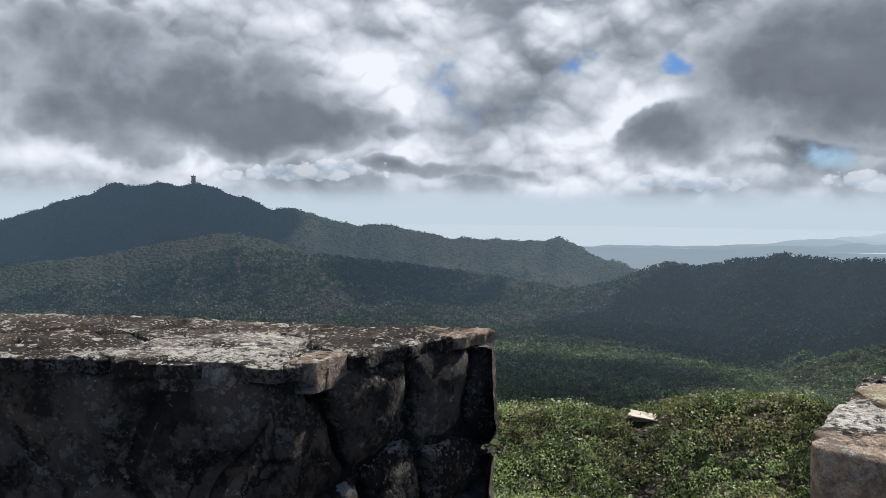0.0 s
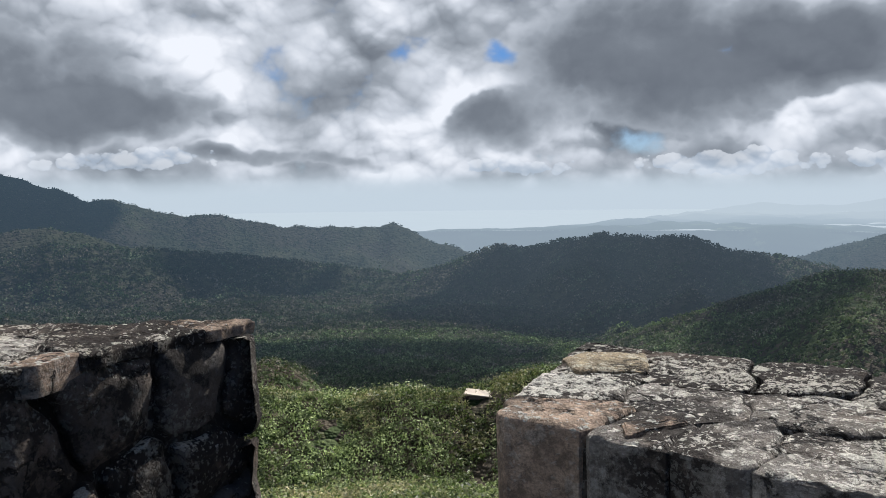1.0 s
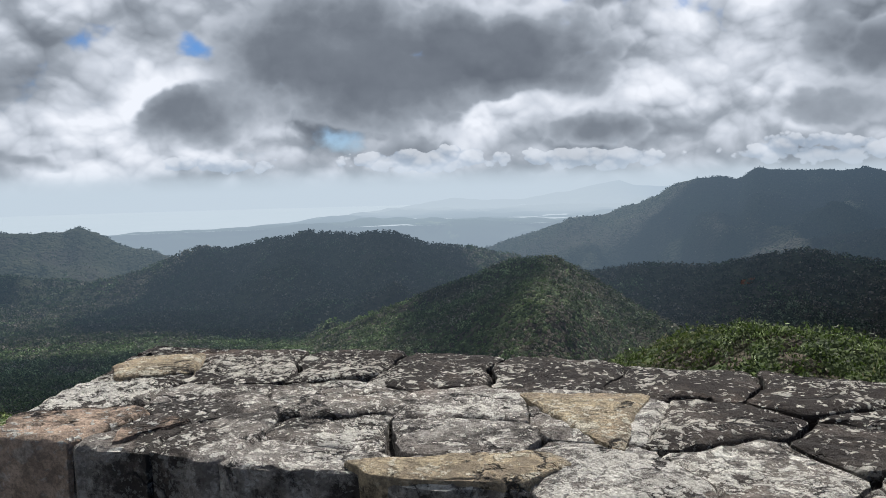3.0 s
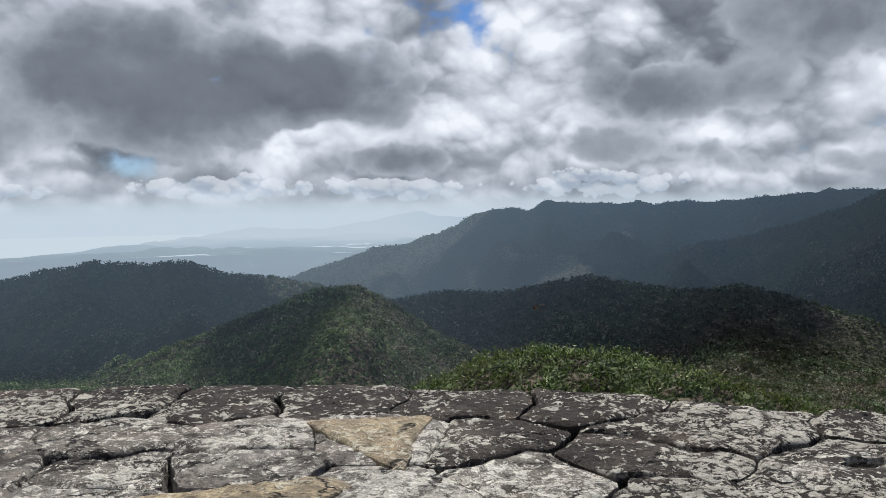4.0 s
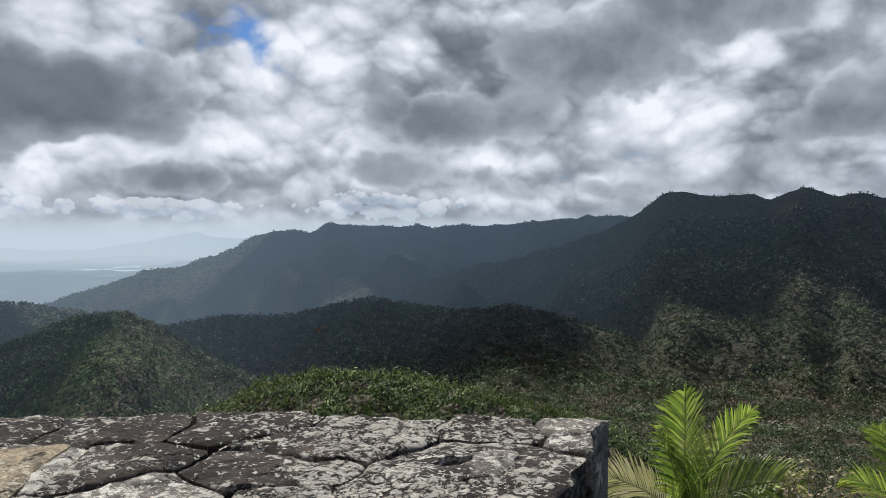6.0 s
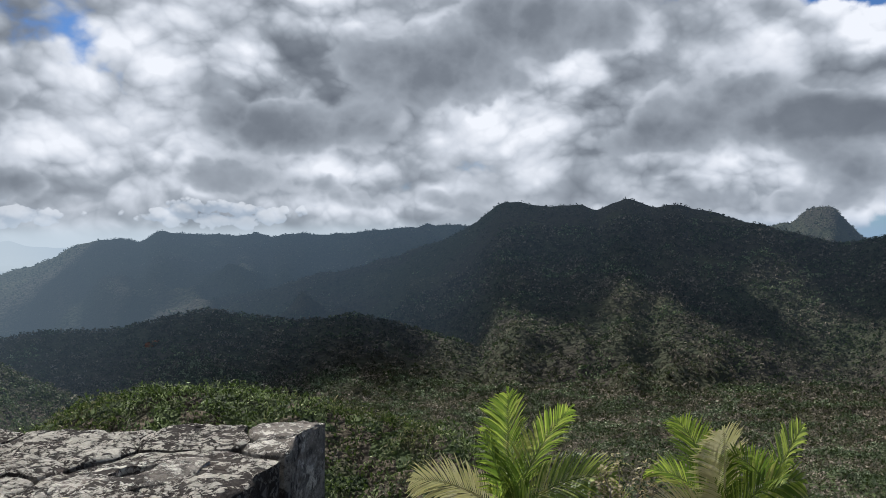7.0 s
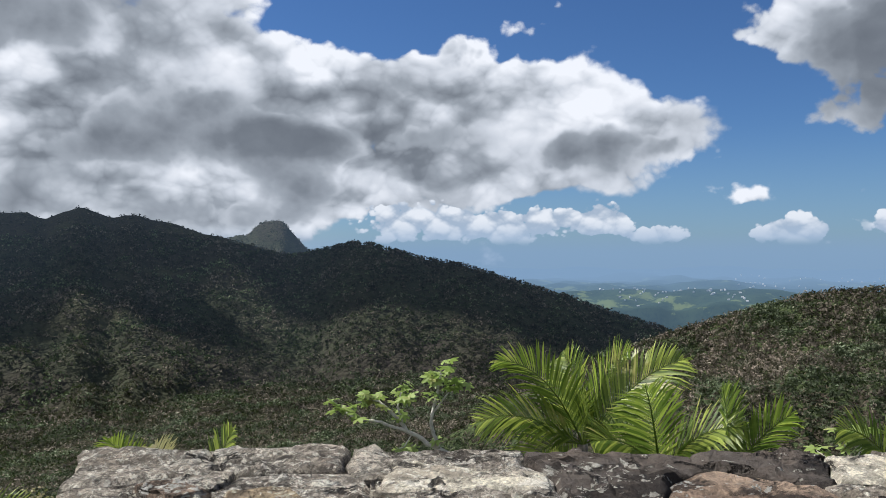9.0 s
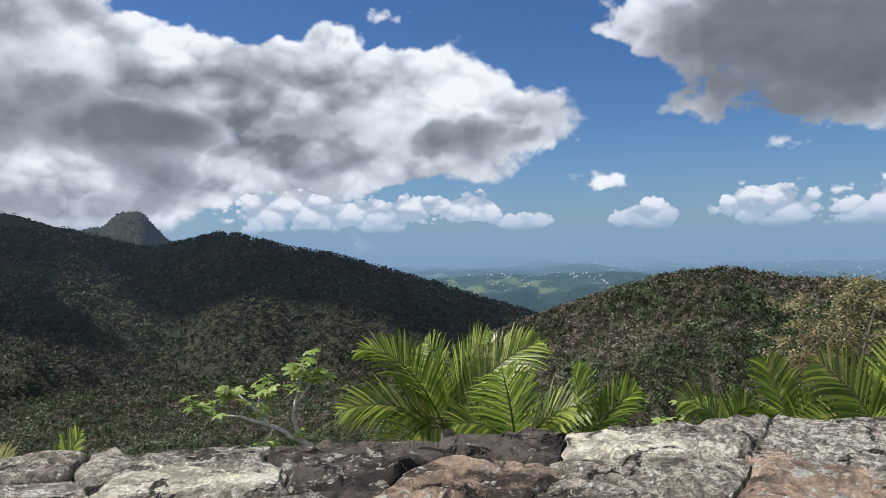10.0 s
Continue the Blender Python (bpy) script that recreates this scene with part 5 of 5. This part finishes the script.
def sapling(name, foot, stems, leaf_size, seed, label):
    """stems: lists of points (right, up, towards) from the foot; leaves gather along the ends."""
    rnd = random.Random(seed)
    root = thing(name, foot, label, "tree")
    towards = Vector((STAND.x - foot.x, STAND.y - foot.y, 0)).normalized()
    right = Vector((-towards.y, towards.x, 0))
    shapes = []
    for k in range(4):
        me = bpy.data.meshes.new("leaf")
        bm = lobed_leaf(leaf_size, rnd)
        bm.to_mesh(me)
        bm.free()
        me.materials.append(SOFT_LEAF)
        shapes.append(me)
    for width, leaves, line in stems:
        pts = [right * a + Vector((0, 0, b)) + towards * c for a, b, c in line]
        fine_pts = []
        for p, q in zip(pts, pts[1:]):
            fine_pts += [p.lerp(q, j / 4) + Vector((rnd.uniform(-1, 1), rnd.uniform(-1, 1), rnd.uniform(-1, 1))) * width * 0.35 for j in range(4)]
        fine_pts.append(pts[-1])
        n = len(fine_pts)
        branch = part("branch", tube(fine_pts, [width * (1 - 0.6 * k / n) for k in range(n)], 6), PALE_BARK, root)
        for k in range(leaves):
            p = fine_pts[min(n - 1, int(n * (1 - 0.4 * rnd.random() ** 1.5)))]
            ob = new("leaf", rnd.choice(shapes))
            ob.parent = branch
            ob.location = p + Vector((rnd.uniform(-1, 1), rnd.uniform(-1, 1), rnd.uniform(-0.6, 0.8))) * leaf_size * 1.1
            ob.rotation_euler = (rnd.uniform(-0.7, 0.7), rnd.uniform(-0.6, 0.6), rnd.uniform(0, 6.28))
            ob.scale = [rnd.uniform(0.7, 1.15)] * 3
    return root


sap_foot = spot_at(-78.6, -15.4, 12.0)
sapling("sapling", sap_foot, [
    (0.06, 6, [(0, -4.5, 0), (0, -1.2, 0), (0.1, 0.0, 0.0), (-0.55, 0.32, 0), (-0.95, 0.55, 0), (-1.2, 0.85, 0.0)]),
    (0.028, 17, [(-0.95, 0.55, 0), (-1.35, 0.72, 0.1), (-1.75, 0.78, 0.1), (-2.0, 0.9, 0.0)]),
    (0.024, 16, [(-1.2, 0.85, 0), (-1.4, 1.0, -0.1), (-1.6, 1.06, 0)]),
    (0.022, 14, [(-1.0, 0.6, 0), (-1.1, 0.95, 0.1), (-1.05, 1.15, 0)]),
    (0.034, 26, [(-0.5, 0.3, 0), (-0.6, 0.75, 0.1), (-0.5, 1.1, 0), (-0.45, 1.5, 0)]),
    (0.016, 9, [(-0.6, 0.8, 0), (-0.35, 1.15, 0.1), (-0.2, 1.35, 0.1)]),
    (0.012, 3, [(-0.9, 0.5, 0), (-1.0, 0.35, 0.1), (-1.15, 0.3, 0.1)]),
], 0.155, 21, "pale-barked leaning sapling with lobed light green leaves")
sapling("sapling", spot_at(-104.0, -13.4, 13.5), [
    (0.03, 0, [(0, -4.5, 0), (0, -1, 0), (0.0, 0.0, 0.0)]),
    (0.014, 9, [(0, -0.2, 0), (0.1, 0.2, 0.1), (0.15, 0.42, 0)]),
    (0.012, 6, [(0, -0.2, 0), (-0.3, 0.0, 0.1), (-0.5, 0.1, 0)]),
    (0.012, 6, [(0, -0.1, 0), (-0.1, 0.2, 0.1), (-0.12, 0.36, 0)]),
], 0.17, 22, "low sapling with rounded bright green leaves")


def dry_shrub(place, radius, seed, label):
    """A half-bare bushy crown on many forking twigs."""
    rnd = random.Random(seed)
    foot = Vector((place.x, place.y, float(land(np.array([place.x]), np.array([place.y]))[0]) - 0.3))
    root = thing("shrub", foot, label, "tree" if radius > 1 else "bush")
    up = place - foot
    part("trunk", tube([Vector((0, 0, 0)), up * 0.5 + Vector((0.2, 0, 0)), up * 0.8], [0.12, 0.09, 0.06]), BARK, root)
    ends = []
    for k in range(16):
        a = 6.2832 * k / 16 + rnd.uniform(-0.3, 0.3)
        tip = up + Vector((math.cos(a) * radius * rnd.uniform(0.5, 1), math.sin(a) * radius * rnd.uniform(0.5, 1), radius * rnd.uniform(-0.7, 0.8)))
        mid = up * 0.8 + (tip - up * 0.8) * 0.5 + Vector((rnd.uniform(-1, 1), rnd.uniform(-1, 1), rnd.uniform(-0.2, 0.6))) * 0.15
        part("limb", tube([up * 0.78, mid, tip], [0.03, 0.018, 0.006], 5), BARK, root)
        for j in range(7):
            s = mid.lerp(tip, rnd.random())
            e = s + Vector((rnd.uniform(-1, 1), rnd.uniform(-1, 1), rnd.uniform(-0.3, 0.9))) * radius * 0.38
            part("twig", tube([s, s.lerp(e, 0.5) + Vector((0, 0, 0.05)), e], [0.008, 0.006, 0.003], 4), BARK, root)
            ends += [s.lerp(e, q) for q in (0.3, 0.5, 0.65, 0.8, 0.9, 1.0)]
    gen = np.random.default_rng(seed)
    pts = np.array([tuple(p) for p in ends])
    ob = tufts("foliage", gen, pts, 13 if radius > 1 else 2, np.full(len(pts), 0.17), np.full(len(pts), 0.036), DRY_LEAF)
    ob.parent = root
    return root


dry_shrub(spot_at(-112.6, -6.6, 18.0), 1.25, 31, "brownish half-bare bushy tree with fine twigs and sparse leaves")
dry_shrub(spot_at(-50.4, -17.6, 12.0), 0.55, 41, "low grey twiggy bush with few withered leaves")


# ---------------------------------------------------------------- far things
def slab(place):
    bm = bmesh.new()
    bmesh.ops.create_cube(bm, size=1.0, matrix=pose(0, 0, 0, 2, 5, 14) @ Matrix.Diagonal((7.0, 4.2, 0.2, 1)))
    bmesh.ops.bevel(bm, geom=bm.edges[:], offset=0.04, segments=1, affect="EDGES")
    root = thing("hut", place, "pale flat concrete hut roof standing in the green thicket", "hut")
    part("roof", bm, ROOF, root, smooth=False)
    bm = bmesh.new()
    bmesh.ops.create_cube(bm, size=1.0, matrix=pose(0, 0.3, -1.05, 0, 0, 12) @ Matrix.Diagonal((5.0, 3.4, 1.5, 1)))
    part("wall", bm, BARK, root, smooth=False)


def on_land(azimuth, reach, lift=0.0):
    x, y = -math.sin(radians(azimuth)) * reach, math.cos(radians(azimuth)) * reach
    return Vector((x, y, float(land(np.array([x]), np.array([y]))[0]) + lift))


slab(on_land(19.9, 161.5, 0.55))


def mountain_tower(place):
    """Round observation tower on the summit."""
    root = thing("observation_tower", place, "small pale round tower on the mountain summit", "tower")
    bm = bmesh.new()
    bmesh.ops.create_cone(bm, cap_ends=True, segments=16, radius1=5.5, radius2=4.6, depth=15, matrix=pose(0, 0, 5.5))
    part("shaft", bm, PLASTER, root, smooth=False)
    bm = bmesh.new()
    bmesh.ops.create_cone(bm, cap_ends=True, segments=16, radius1=6.0, radius2=6.0, depth=2.2, matrix=pose(0, 0, 14))
    part("gallery", bm, PLASTER, root, smooth=False)
    bm = bmesh.new()
    bmesh.ops.create_cone(bm, cap_ends=True, segments=8, radius1=0.5, radius2=0.3, depth=5, matrix=pose(0, 0, 17))
    part("mast", bm, BARK, root, smooth=False)


crest_r = max(range(1800, 2080, 10), key=lambda q: (on_land(52.0, q).z - EYE) / q)
mountain_tower(on_land(52.0, crest_r, 1.0))


def red_bank(azimuth, reach, size):
    """Bare reddish slip on the slope."""
    rnd = random.Random(4)
    bm = bmesh.new()
    centre = on_land(azimuth, reach, 1.6)
    rows = []
    for ring in range(5):
        line = []
        for k in range(18):
            a = 6.2832 * k / 18
            q = size * ring / 4 * (1 + 0.35 * noise.noise(Vector((math.cos(a) * 1.3, math.sin(a) * 1.3, 3.0))))
            x, y = centre.x + math.cos(a) * q * 1.3 + 0.01 * k, centre.y + math.sin(a) * q
            z = float(land(np.array([x]), np.array([y]))[0])
            line.append(bm.verts.new((x - centre.x, y - centre.y, z - centre.z + (2.6 if ring < 4 else -0.5) + rnd.uniform(-0.3, 0.3))))
        rows.append(line)
    for a, b in zip(rows, rows[1:]):
        for k in range(18):
            bm.faces.new((a[k], b[k], b[(k + 1) % 18], a[(k + 1) % 18]))
    ob = part("bare_soil", bm, RUST)
    ob.location = centre
    tagged(ob, "bare reddish soil slip on a forested slope", "soil")


red_bank(-19.4, 850.0, 7.0)


def village(name, count, a0, a1, r0, r1, size, seed, label):
    """Small pale houses with pitched roofs scattered over the far plain."""
    gen = np.random.default_rng(seed)
    az, r = np.radians(gen.uniform(a0, a1, count)), gen.uniform(r0, r1, count)
    x, y = -np.sin(az) * r, np.cos(az) * r
    z = lowland(x, y)
    verts, faces = [], []
    for k in range(count):
        w, d, h, turn = size * gen.uniform(0.6, 1.3), size * gen.uniform(0.5, 0.9), size * gen.uniform(0.35, 0.6), gen.uniform(0, 3.14)
        c, s = math.cos(turn), math.sin(turn)
        b = len(verts)
        for px, py, pz in ((-w, -d, -2), (w, -d, -2), (w, d, -2), (-w, d, -2), (-w, -d, h), (w, -d, h), (w, d, h), (-w, d, h), (-w, 0, h * 1.5), (w, 0, h * 1.5)):
            verts.append((x[k] + (px * c - py * s) / 2, y[k] + (px * s + py * c) / 2, z[k] + pz))
        faces += [(b, b + 1, b + 5, b + 4), (b + 1, b + 2, b + 6, b + 5), (b + 2, b + 3, b + 7, b + 6), (b + 3, b, b + 4, b + 7),
                  (b + 4, b + 5, b + 9, b + 8), (b + 6, b + 7, b + 8, b + 9), (b + 5, b + 6, b + 9, b + 9), (b + 7, b + 4, b + 8, b + 8)]
    quads = [f for f in faces if len(set(f)) == 4]
    ob = mesh_from(name, verts, quads, TOWN)
    tagged(ob, label, "houses", kind="stuff")


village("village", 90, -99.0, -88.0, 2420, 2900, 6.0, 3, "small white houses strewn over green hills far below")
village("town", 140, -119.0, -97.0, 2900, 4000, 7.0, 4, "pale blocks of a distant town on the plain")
